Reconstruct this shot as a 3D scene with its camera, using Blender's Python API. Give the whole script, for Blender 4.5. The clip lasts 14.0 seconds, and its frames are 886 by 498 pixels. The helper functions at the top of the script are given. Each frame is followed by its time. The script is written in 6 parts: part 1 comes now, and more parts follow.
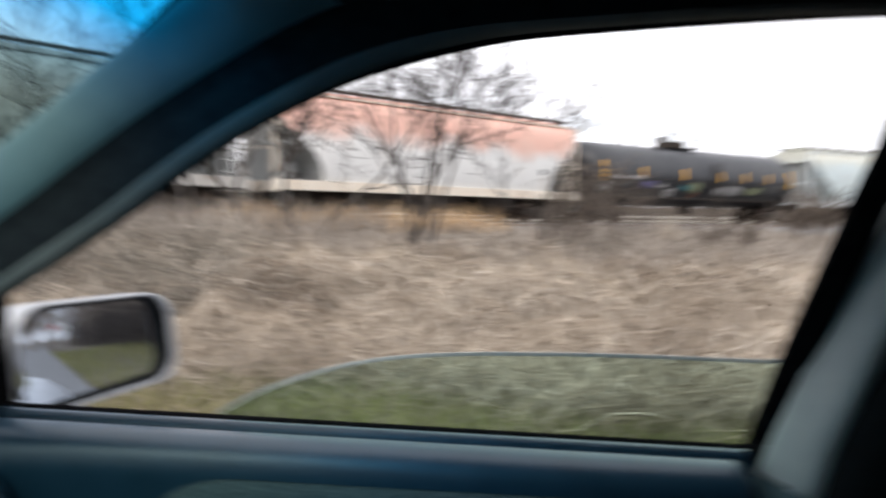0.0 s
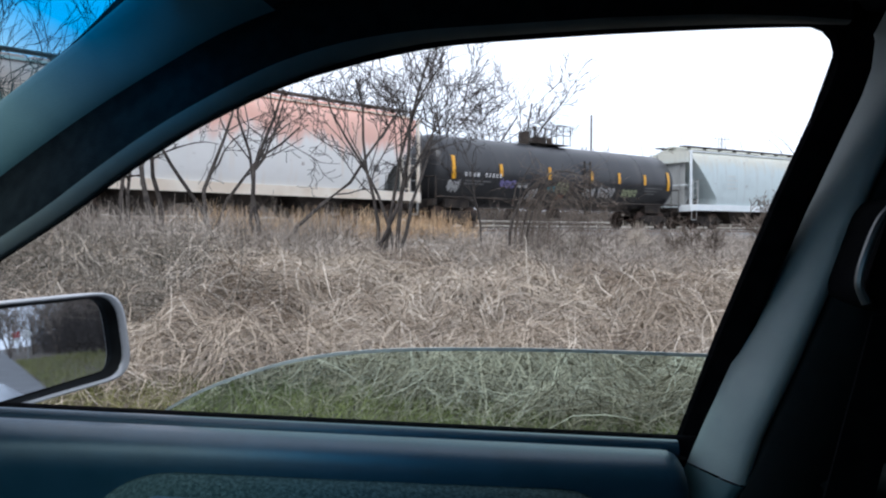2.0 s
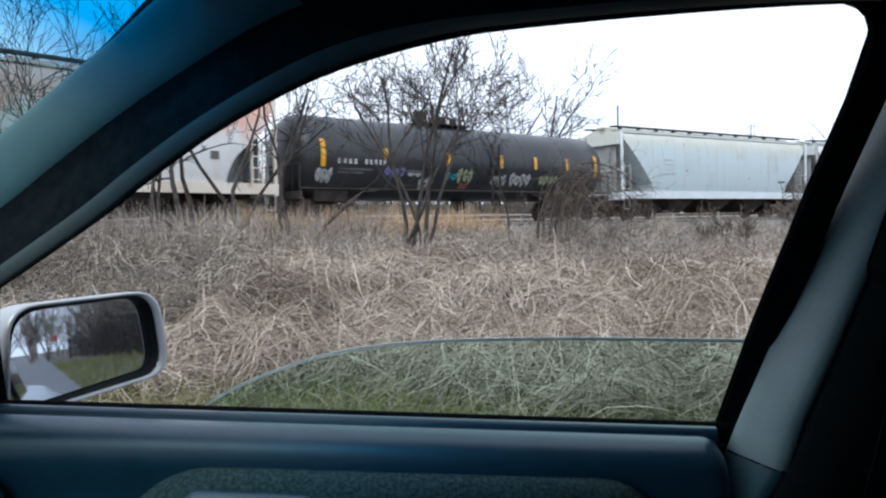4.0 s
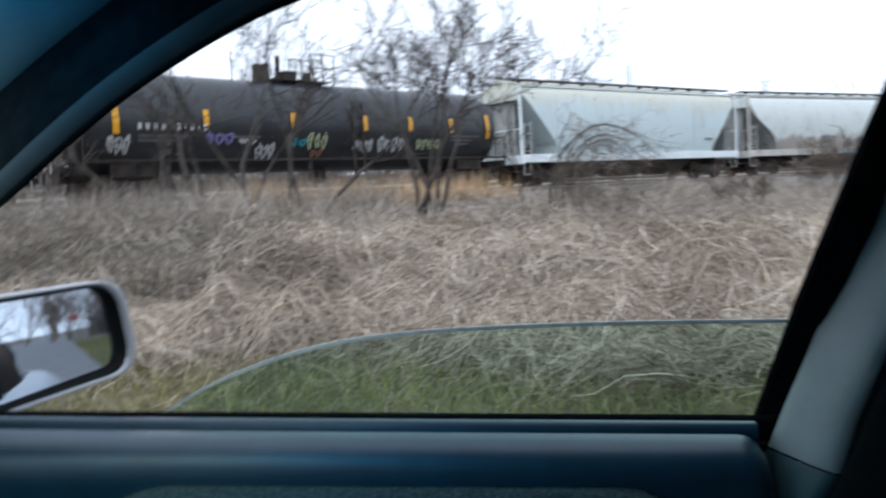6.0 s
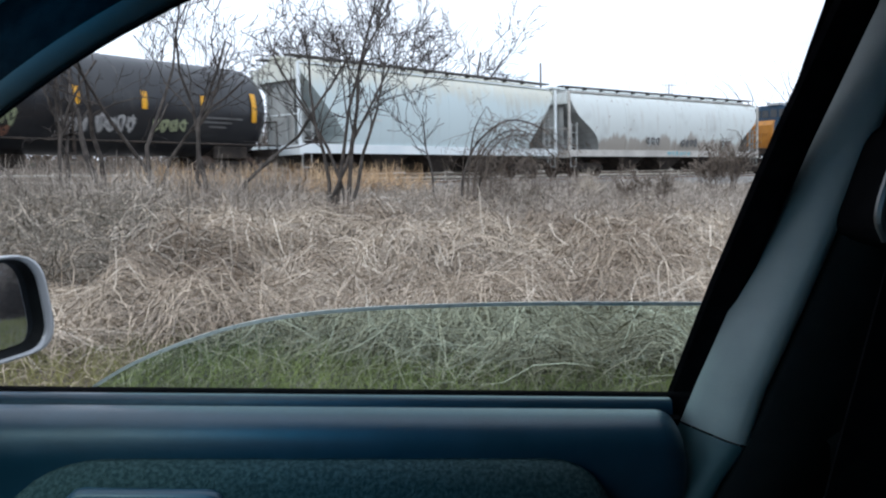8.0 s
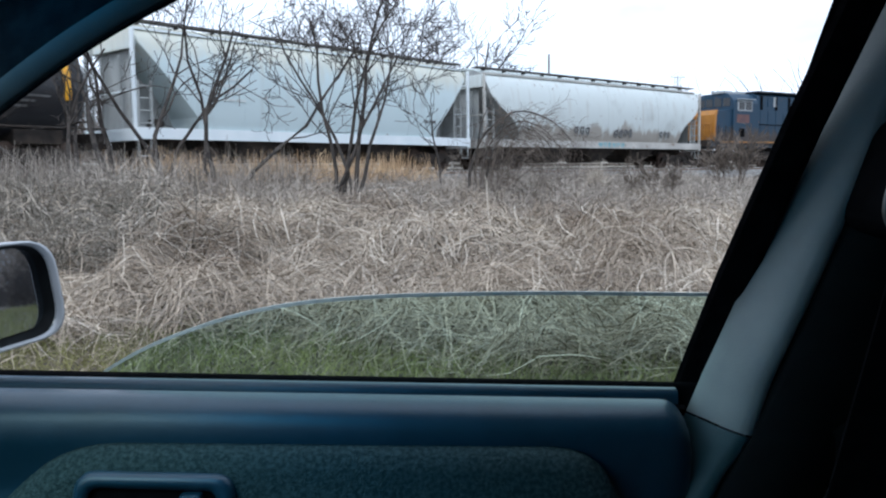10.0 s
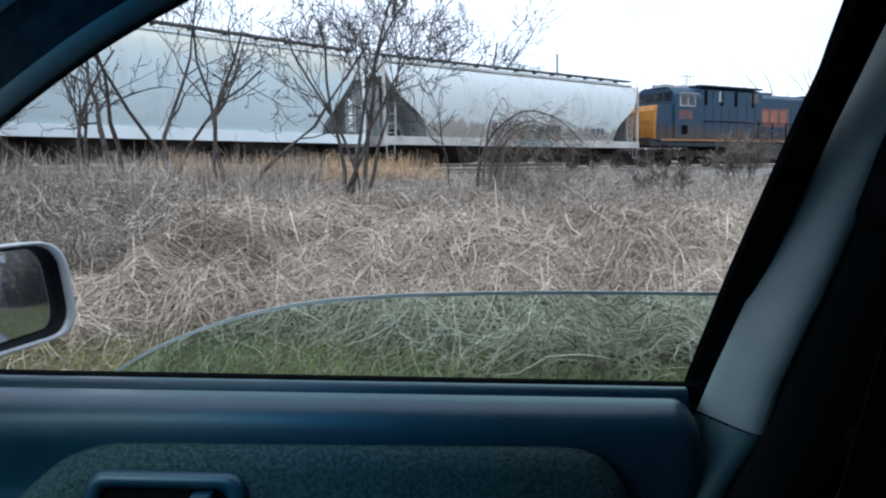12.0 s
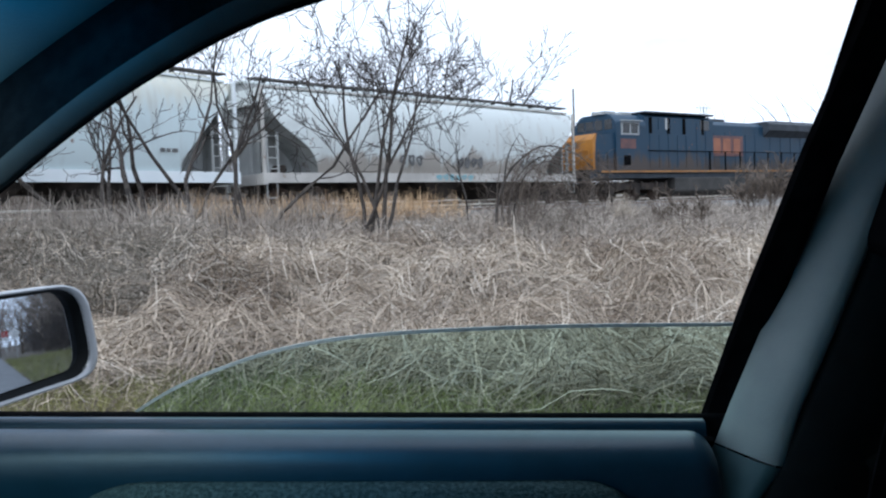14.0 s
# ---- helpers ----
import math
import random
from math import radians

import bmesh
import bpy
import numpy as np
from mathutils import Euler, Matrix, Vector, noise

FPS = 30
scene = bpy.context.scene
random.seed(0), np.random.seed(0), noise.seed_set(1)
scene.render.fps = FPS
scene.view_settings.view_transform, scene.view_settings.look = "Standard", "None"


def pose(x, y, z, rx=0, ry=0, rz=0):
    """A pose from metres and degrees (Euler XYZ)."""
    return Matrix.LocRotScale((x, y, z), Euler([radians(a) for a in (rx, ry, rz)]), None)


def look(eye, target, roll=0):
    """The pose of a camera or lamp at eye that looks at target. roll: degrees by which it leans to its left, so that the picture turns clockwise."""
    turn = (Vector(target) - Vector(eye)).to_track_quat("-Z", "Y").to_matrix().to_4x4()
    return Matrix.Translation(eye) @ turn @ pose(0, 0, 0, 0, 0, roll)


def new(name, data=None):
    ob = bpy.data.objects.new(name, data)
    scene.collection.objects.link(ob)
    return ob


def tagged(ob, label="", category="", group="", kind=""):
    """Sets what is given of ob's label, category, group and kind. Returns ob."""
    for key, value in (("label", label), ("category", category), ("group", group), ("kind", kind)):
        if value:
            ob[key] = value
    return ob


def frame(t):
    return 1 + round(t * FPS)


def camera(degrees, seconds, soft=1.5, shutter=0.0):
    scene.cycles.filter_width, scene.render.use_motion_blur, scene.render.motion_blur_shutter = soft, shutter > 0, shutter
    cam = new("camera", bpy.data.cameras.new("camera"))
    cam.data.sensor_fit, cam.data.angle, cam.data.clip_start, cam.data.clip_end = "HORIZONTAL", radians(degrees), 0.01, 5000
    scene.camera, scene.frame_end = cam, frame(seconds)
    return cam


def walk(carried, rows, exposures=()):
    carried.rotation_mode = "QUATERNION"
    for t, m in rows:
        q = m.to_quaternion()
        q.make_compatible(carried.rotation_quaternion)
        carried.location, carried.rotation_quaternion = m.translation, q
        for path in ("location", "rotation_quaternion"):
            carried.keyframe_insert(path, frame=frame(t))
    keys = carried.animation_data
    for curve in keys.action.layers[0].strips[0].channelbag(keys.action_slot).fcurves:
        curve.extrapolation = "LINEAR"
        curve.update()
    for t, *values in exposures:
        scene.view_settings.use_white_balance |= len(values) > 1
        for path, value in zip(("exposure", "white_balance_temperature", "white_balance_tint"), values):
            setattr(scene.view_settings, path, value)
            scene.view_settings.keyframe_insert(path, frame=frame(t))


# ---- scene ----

# camera: a phone held in the driver's seat of a parked car
cam = camera(56.5, 14.0, soft=2.15, shutter=0.8)
# seconds, x, y, z, yaw, pitch, lean to the right
CAMERA_ROWS = [
    (0, -0.033, 0.030, 1.161, 2.35, -1.84, -0.34),
    (0.3, -0.001, 0.006, 1.167, -4.72, -1.77, -3.43),
    (0.5, 0.007, -0.011, 1.156, -5.28, -1.55, -1.25),
    (1, 0.009, -0.007, 1.150, -2.68, -1.44, 0.29),
    (1.5, 0.003, -0.001, 1.153, -0.81, -1.79, -0.05),
    (2, -0.001, 0.001, 1.154, 0.33, -1.43, -0.32),
    (2.5, 0.000, -0.000, 1.150, 0.00, -1.80, 0.12),
    (3, -0.005, 0.000, 1.152, 0.46, -1.88, -0.48),
    (3.2, -0.006, -0.000, 1.155, 0.98, -1.48, -0.29),
    (5.3, -0.003, 0.023, 1.137, 3.90, -2.26, 2.88),
    (5.5, -0.014, 0.040, 1.146, 5.48, -1.92, 2.91),
    (5.7, 0.002, 0.070, 1.151, 5.74, -1.03, 5.30),
    (5.9, 0.014, 0.136, 1.148, 3.85, -2.06, 4.76),
    (6, 0.014, 0.135, 1.152, 3.33, -3.97, 2.93),
    (6.1, 0.013, 0.132, 1.144, 5.05, -3.90, 2.90),
    (6.3, 0.007, 0.126, 1.145, 4.13, -4.00, 2.65),
    (6.4, 0.002, 0.121, 1.145, 3.32, -4.25, 2.50),
    (6.5, -0.001, 0.119, 1.144, 1.60, -4.34, 2.53),
    (6.6, 0.001, 0.122, 1.146, 2.52, -4.50, 2.70),
    (6.7, 0.004, 0.126, 1.148, 4.12, -4.58, 3.00),
    (6.9, -0.005, 0.124, 1.145, -1.58, -3.07, 2.03),
    (7, -0.006, 0.120, 1.145, -2.74, -2.95, 2.37),
    (7.1, -0.006, 0.119, 1.145, -2.10, -3.69, 2.44),
    (7.5, -0.004, 0.112, 1.142, -2.63, -3.66, 2.53),
    (8, -0.012, 0.113, 1.143, -2.93, -4.77, 1.12),
    (10.5, -0.014, 0.108, 1.141, -2.39, -5.50, 0.70),
    (11, -0.014, 0.111, 1.141, -2.12, -5.64, 0.87),
    (11.5, -0.014, 0.108, 1.142, -2.16, -5.12, 0.98),
    (12, -0.015, 0.108, 1.141, -1.87, -5.38, 0.87),
    (12.5, -0.016, 0.108, 1.140, -1.33, -5.13, 0.91),
    (13, -0.013, 0.100, 1.144, -1.44, -3.46, 1.34),
    (13.5, -0.014, 0.099, 1.144, -1.16, -2.99, 1.52),
    (14, -0.008, 0.098, 1.141, -0.53, -2.81, 2.10),
]


def aim(x, y, z, yaw, pitch, lean):
    return Matrix.Translation((x, y, z)) @ pose(0, 0, 0, 90 + pitch, 0, yaw) @ pose(0, 0, 0, 0, 0, -lean)


walk(cam, [(r[0], aim(*r[1:])) for r in CAMERA_ROWS], exposures=[(0, 0.5, 6700, 13), (0.5, 0.22, 6350, 13), (2.5, 0.2, 5900, 10), (5.5, 0.2, 5800, 8), (8.0, 0.2, 5850, 8), (10.5, 0.2, 5550, 7), (12.5, 0.2, 5550, 7), (14.0, 0.2, 5650, 8)])

# ---- light: bright overcast ----
world = bpy.data.worlds.new("overcast")
scene.world = world
world.use_nodes = True
wt = world.node_tree
wt.nodes.clear()
w_out = wt.nodes.new("ShaderNodeOutputWorld")
w_bg = wt.nodes.new("ShaderNodeBackground")
w_sky = wt.nodes.new("ShaderNodeTexSky")
w_sky.sky_type, w_sky.sun_disc = "NISHITA", False
w_sky.sun_elevation, w_sky.sun_rotation = radians(38), radians(200)
w_co = wt.nodes.new("ShaderNodeTexCoord")
w_map = wt.nodes.new("ShaderNodeMapping")
w_map.inputs["Scale"].default_value = (1.2, 1.2, 3.5)
w_noise = wt.nodes.new("ShaderNodeTexNoise")
w_noise.inputs["Scale"].default_value, w_noise.inputs["Detail"].default_value = 2.2, 5
w_ramp = wt.nodes.new("ShaderNodeValToRGB")
w_ramp.color_ramp.elements[0].position, w_ramp.color_ramp.elements[1].position = 0.34, 0.47
w_ramp.color_ramp.elements[0].color = (0.55, 0.55, 0.55, 1)
w_mix = wt.nodes.new("ShaderNodeMix")
w_mix.data_type = "RGBA"
w_mix.inputs["B"].default_value = (11.4, 11.8, 12.6, 1)
wt.links.new(w_co.outputs["Generated"], w_map.inputs["Vector"])
wt.links.new(w_map.outputs["Vector"], w_noise.inputs["Vector"])
wt.links.new(w_noise.outputs["Fac"], w_ramp.inputs["Fac"])
wt.links.new(w_ramp.outputs["Color"], w_mix.inputs["Factor"])
wt.links.new(w_sky.outputs["Color"], w_mix.inputs["A"])
wt.links.new(w_mix.outputs["Result"], w_bg.inputs["Color"])
w_bg.inputs["Strength"].default_value = 0.10
wt.links.new(w_bg.outputs["Background"], w_out.inputs["Surface"])
sun = new("sun", bpy.data.lights.new("sun", "SUN"))
sun.data.energy, sun.data.angle, sun.data.color = 1.2, radians(25), (1.0, 0.96, 0.9)
sun.matrix_basis = look((0, 0, 60), (25, 45, 0))

# ---- materials ----


def base_mat(name):
    m = bpy.data.materials.new(name)
    m.use_nodes = True
    return m, m.node_tree, m.node_tree.nodes["Principled BSDF"]


def rough_mat(name, low, high, scale=8.0, rough=0.7, metal=0.0, bump=0.15, fine=60.0, stretch=(1, 1, 1), spread=(0.35, 0.65), spots=None, spot_at=0.62, island=0.0, spec=0.5):
    """Two-tone surface: a broad noise between two colours, a fine grain for relief, optional stains."""
    m, t, p = base_mat(name)
    co = t.nodes.new("ShaderNodeTexCoord")
    mp = t.nodes.new("ShaderNodeMapping")
    mp.inputs["Scale"].default_value = stretch
    n1 = t.nodes.new("ShaderNodeTexNoise")
    n1.inputs["Scale"].default_value, n1.inputs["Detail"].default_value = scale, 6
    n2 = t.nodes.new("ShaderNodeTexNoise")
    n2.inputs["Scale"].default_value, n2.inputs["Detail"].default_value = fine, 3
    rp = t.nodes.new("ShaderNodeValToRGB")
    rp.color_ramp.elements[0].position, rp.color_ramp.elements[1].position = spread
    rp.color_ramp.elements[0].color, rp.color_ramp.elements[1].color = (*low, 1), (*high, 1)
    t.links.new(co.outputs["Object"], mp.inputs["Vector"])
    t.links.new(mp.outputs["Vector"], n1.inputs["Vector"])
    t.links.new(co.outputs["Object"], n2.inputs["Vector"])
    t.links.new(n1.outputs["Fac"], rp.inputs["Fac"])
    colour = rp.outputs["Color"]
    if island:
        gm = t.nodes.new("ShaderNodeNewGeometry")
        hs = t.nodes.new("ShaderNodeHueSaturation")
        mr = t.nodes.new("ShaderNodeMapRange")
        mr.inputs["To Min"].default_value, mr.inputs["To Max"].default_value = 1 - island, 1 + island
        t.links.new(gm.outputs["Random Per Island"], mr.inputs["Value"])
        t.links.new(mr.outputs["Result"], hs.inputs["Value"])
        t.links.new(colour, hs.inputs["Color"])
        colour = hs.outputs["Color"]
    if spots:
        n3 = t.nodes.new("ShaderNodeTexNoise")
        n3.inputs["Scale"].default_value, n3.inputs["Detail"].default_value = scale * 2.3, 8
        r3 = t.nodes.new("ShaderNodeValToRGB")
        r3.color_ramp.elements[0].position, r3.color_ramp.elements[1].position = spot_at, spot_at + 0.1
        mx = t.nodes.new("ShaderNodeMix")
        mx.data_type = "RGBA"
        mx.inputs["B"].default_value = (*spots, 1)
        t.links.new(mp.outputs["Vector"], n3.inputs["Vector"])
        t.links.new(n3.outputs["Fac"], r3.inputs["Fac"])
        t.links.new(r3.outputs["Color"], mx.inputs["Factor"])
        t.links.new(colour, mx.inputs["A"])
        colour = mx.outputs["Result"]
    t.links.new(colour, p.inputs["Base Color"])
    p.inputs["Roughness"].default_value, p.inputs["Metallic"].default_value = rough, metal
    p.inputs["Specular IOR Level"].default_value = spec
    if bump:
        b = t.nodes.new("ShaderNodeBump")
        b.inputs["Strength"].default_value, b.inputs["Distance"].default_value = bump, 0.01
        t.links.new(n2.outputs["Fac"], b.inputs["Height"])
        t.links.new(b.outputs["Normal"], p.inputs["Normal"])
    return m


def freight_paint(name, body, fade, fade_low, fade_high, stain, streak=0.5):
    """Weathered car paint: a faded upper band with a ragged edge, streaks that run down, rust specks."""
    m, t, p = base_mat(name)
    co = t.nodes.new("ShaderNodeTexCoord")
    sep = t.nodes.new("ShaderNodeSeparateXYZ")
    t.links.new(co.outputs["Object"], sep.inputs["Vector"])

    def tex(scale, stretch, detail=5):
        mp = t.nodes.new("ShaderNodeMapping")
        mp.inputs["Scale"].default_value = stretch
        n = t.nodes.new("ShaderNodeTexNoise")
        n.inputs["Scale"].default_value, n.inputs["Detail"].default_value = scale, detail
        t.links.new(co.outputs["Object"], mp.inputs["Vector"])
        t.links.new(mp.outputs["Vector"], n.inputs["Vector"])
        return n.outputs["Fac"]

    def calc(op, a, b):
        n = t.nodes.new("ShaderNodeMath")
        n.operation = op
        for i, v in enumerate((a, b)):
            if isinstance(v, (int, float)):
                n.inputs[i].default_value = v
            else:
                t.links.new(v, n.inputs[i])
        return n.outputs[0]

    def ramp(v, lo, hi):
        n = t.nodes.new("ShaderNodeMapRange")
        n.interpolation_type = "SMOOTHSTEP"
        n.inputs["From Min"].default_value, n.inputs["From Max"].default_value = lo, hi
        t.links.new(v, n.inputs["Value"])
        return n.outputs["Result"]

    def mix(f, a, b):
        n = t.nodes.new("ShaderNodeMix")
        n.data_type = "RGBA"
        t.links.new(f, n.inputs["Factor"])
        for k, v in (("A", a), ("B", b)):
            if isinstance(v, tuple):
                n.inputs[k].default_value = (*v, 1)
            else:
                t.links.new(v, n.inputs[k])
        return n.outputs["Result"]

    broad = tex(0.7, (1, 1, 1))
    runs = tex(2.2, (1.6, 1.6, 0.12), 7)
    z = calc("ADD", sep.outputs["Z"], calc("MULTIPLY", calc("SUBTRACT", broad, 0.5), 1.6))
    z = calc("ADD", z, calc("MULTIPLY", calc("SUBTRACT", runs, 0.5), 1.4))
    colour = mix(ramp(z, fade_low, fade_high), body, fade)
    colour = mix(calc("MULTIPLY", ramp(runs, 0.52, 0.75), streak), colour, stain)
    colour = mix(calc("MULTIPLY", ramp(broad, 0.5, 0.75), 0.35), colour, tuple(0.6 * c for c in body))
    colour = mix(ramp(tex(6, (1, 1, 0.5), 8), 0.68, 0.74), colour, (0.16, 0.075, 0.04))
    t.links.new(colour, p.inputs["Base Color"])
    p.inputs["Roughness"].default_value = 0.55
    b = t.nodes.new("ShaderNodeBump")
    b.inputs["Strength"].default_value, b.inputs["Distance"].default_value = 0.25, 0.02
    t.links.new(tex(3, (1, 1, 0.6), 4), b.inputs["Height"])
    t.links.new(b.outputs["Normal"], p.inputs["Normal"])
    return m


def pane_mat(name, tint, band=None, gloss=0.05):
    """Clear or tinted glass: what passes is tinted, Fresnel drives the gloss. band: a second tint with the heights between which it fades in."""
    m = bpy.data.materials.new(name)
    m.use_nodes = True
    t = m.node_tree
    t.nodes.clear()
    out, tr, gl = (t.nodes.new(k) for k in ("ShaderNodeOutputMaterial", "ShaderNodeBsdfTransparent", "ShaderNodeBsdfGlossy"))
    mx, fr = t.nodes.new("ShaderNodeMixShader"), t.nodes.new("ShaderNodeFresnel")
    fr.inputs["IOR"].default_value = 1.45
    gl.inputs["Roughness"].default_value = gloss
    tr.inputs["Color"].default_value = (*tint, 1)
    if band:
        co, sep, mr, mc = (t.nodes.new(k) for k in ("ShaderNodeTexCoord", "ShaderNodeSeparateXYZ", "ShaderNodeMapRange", "ShaderNodeMix"))
        mc.data_type = "RGBA"
        mc.inputs["A"].default_value, mc.inputs["B"].default_value = (*tint, 1), (*band[0], 1)
        mr.inputs["From Min"].default_value, mr.inputs["From Max"].default_value = band[1:]
        t.links.new(co.outputs["Object"], sep.inputs["Vector"])
        t.links.new(sep.outputs["Z"], mr.inputs["Value"])
        t.links.new(mr.outputs["Result"], mc.inputs["Factor"])
        t.links.new(mc.outputs["Result"], tr.inputs["Color"])
    t.links.new(fr.outputs["Fac"], mx.inputs["Fac"])
    t.links.new(tr.outputs[0], mx.inputs[1])
    t.links.new(gl.outputs[0], mx.inputs[2])
    t.links.new(mx.outputs[0], out.inputs["Surface"])
    return m


M_SOIL = rough_mat("soil", (0.04, 0.031, 0.023), (0.12, 0.095, 0.07), 0.9, 0.95, bump=0.6, fine=14, spots=(0.05, 0.055, 0.025))
M_STRAW = rough_mat("dead_weed", (0.20, 0.155, 0.115), (0.50, 0.425, 0.34), 0.55, 0.85, bump=0, island=0.55, spec=0.1)
M_CANE = rough_mat("pale_cane", (0.42, 0.36, 0.29), (0.66, 0.59, 0.50), 0.7, 0.8, bump=0, island=0.3, spec=0.15)
M_BRAMBLE = rough_mat("dark_bramble", (0.085, 0.078, 0.064), (0.24, 0.215, 0.18), 0.7, 0.9, bump=0, island=0.5, spec=0.1)
M_STRAW_GREY = rough_mat("grey_weed", (0.23, 0.195, 0.165), (0.46, 0.41, 0.355), 0.6, 0.9, bump=0, island=0.45, spec=0.1)
M_BROOM = rough_mat("broom_grass", (0.46, 0.31, 0.18), (0.66, 0.49, 0.31), 1.0, 0.8, bump=0, island=0.35, spec=0.2)
M_GREEN = rough_mat("green_grass", (0.115, 0.135, 0.045), (0.27, 0.255, 0.10), 0.8, 0.75, bump=0, island=0.4, spec=0.2)
M_BARK = rough_mat("bark", (0.032, 0.027, 0.024), (0.085, 0.072, 0.063), 6, 0.9, bump=0.5, fine=40)
M_TWIG = rough_mat("twig", (0.03, 0.025, 0.023), (0.065, 0.054, 0.048), 3, 0.9, bump=0, island=0.3)
M_VINE = rough_mat("vine", (0.12, 0.095, 0.075), (0.22, 0.18, 0.15), 3, 0.9, bump=0, island=0.35)
M_ASPHALT = rough_mat("asphalt", (0.11, 0.11, 0.112), (0.17, 0.17, 0.172), 1.5, 0.9, bump=0.4, fine=120)
M_BALLAST = rough_mat("ballast", (0.10, 0.095, 0.09), (0.26, 0.25, 0.235), 9, 0.95, bump=1.0, fine=22)
M_TIE = rough_mat("tie_wood", (0.06, 0.048, 0.038), (0.14, 0.11, 0.09), 5, 0.9, bump=0.4, stretch=(1, 6, 1))
M_RAIL = rough_mat("rail_steel", (0.12, 0.075, 0.05), (0.2, 0.14, 0.1), 4, 0.7, 0.3)
M_RAILHEAD = rough_mat("rail_head", (0.55, 0.54, 0.52), (0.7, 0.69, 0.67), 5, 0.25, 1.0, bump=0.05)
M_UNDER = rough_mat("underframe_grime", (0.018, 0.015, 0.013), (0.06, 0.045, 0.035), 3, 0.85, 0.1, bump=0.3)
M_WHEEL = rough_mat("wheel_steel", (0.05, 0.035, 0.028), (0.12, 0.08, 0.06), 5, 0.7, 0.4)
M_PINK = freight_paint("faded_red_grey_paint", (0.80, 0.80, 0.78), (0.78, 0.46, 0.37), 2.6, 3.35, (0.74, 0.62, 0.5), 0.5)
M_SILLCREAM = rough_mat("cream_sill_paint", (0.72, 0.62, 0.50), (0.84, 0.77, 0.66), 1.2, 0.6, spots=(0.40, 0.25, 0.15), spot_at=0.66)
M_PALE = freight_paint("pale_grey_paint", (0.59, 0.68, 0.69), (0.60, 0.60, 0.52), 3.1, 4.0, (0.46, 0.49, 0.48), 0.6)
M_SILLPALE = rough_mat("pale_sill_paint", (0.74, 0.8, 0.82), (0.82, 0.86, 0.87), 1.2, 0.6, spots=(0.5, 0.48, 0.45), spot_at=0.7)
M_GREY = freight_paint("dusty_grey_paint", (0.36, 0.33, 0.29), (0.63, 0.67, 0.655), 1.75, 2.15, (0.50, 0.49, 0.45), 0.6)
M_SILLGREY = rough_mat("grey_sill_paint", (0.42, 0.4, 0.37), (0.56, 0.54, 0.5), 1.2, 0.6, spots=(0.25, 0.18, 0.13))
M_TAUPE = freight_paint("taupe_paint", (0.40, 0.40, 0.37), (0.44, 0.42, 0.37), 2.8, 4.0, (0.3, 0.26, 0.22), 0.6)
M_ENDSTEEL = rough_mat("dirty_end_steel", (0.26, 0.27, 0.26), (0.42, 0.43, 0.42), 1.5, 0.7, spots=(0.16, 0.12, 0.09), stretch=(1, 1, 0.3))
M_ROOFWALK = rough_mat("roof_walk_steel", (0.07, 0.065, 0.06), (0.14, 0.13, 0.12), 3, 0.7, 0.4)
M_TANK = rough_mat("tank_black", (0.009, 0.011, 0.016), (0.030, 0.031, 0.034), 0.6, 0.36, bump=0.12, fine=5, stretch=(1, 1, 0.35), spots=(0.05, 0.047, 0.045), spot_at=0.64)
M_REFLECT = rough_mat("yellow_reflective_sheet", (0.72, 0.33, 0.01), (0.85, 0.45, 0.02), 6, 0.35, bump=0.05)
M_STENCIL = rough_mat("white_stencil", (0.5, 0.5, 0.5), (0.7, 0.7, 0.7), 9, 0.7, bump=0)
M_LOCO = freight_paint("loco_blue", (0.055, 0.042, 0.036), (0.008, 0.038, 0.075), 1.75, 2.45, (0.020, 0.040, 0.060), 0.5)
M_LOCO_DARK = rough_mat("loco_roof_grime", (0.022, 0.03, 0.04), (0.045, 0.055, 0.07), 1.5, 0.7)
M_LOCO_YELLOW = rough_mat("loco_yellow", (0.34, 0.135, 0.016), (0.46, 0.20, 0.025), 1.5, 0.5, spots=(0.28, 0.14, 0.05), spot_at=0.6)
M_LOCO_STRIPE = rough_mat("dull_orange_stripe", (0.26, 0.12, 0.04), (0.38, 0.19, 0.06), 1.5, 0.6, spots=(0.2, 0.13, 0.08), spot_at=0.55)
M_LOGO = rough_mat("faded_orange_logo", (0.25, 0.095, 0.055), (0.33, 0.13, 0.07), 2, 0.6, bump=0)
M_LOGO_FADED = rough_mat("worn_red_emblem", (0.10, 0.055, 0.06), (0.16, 0.075, 0.065), 3, 0.6, bump=0)
M_WINDOW_DARK = rough_mat("dark_glazing", (0.012, 0.014, 0.016), (0.02, 0.022, 0.025), 3, 0.08, bump=0)
M_WHITE_TRIM = rough_mat("white_trim", (0.32, 0.34, 0.35), (0.42, 0.44, 0.45), 3, 0.5, bump=0)
M_FUEL = rough_mat("fuel_tank_grey", (0.03, 0.029, 0.028), (0.065, 0.062, 0.058), 1.2, 0.7)

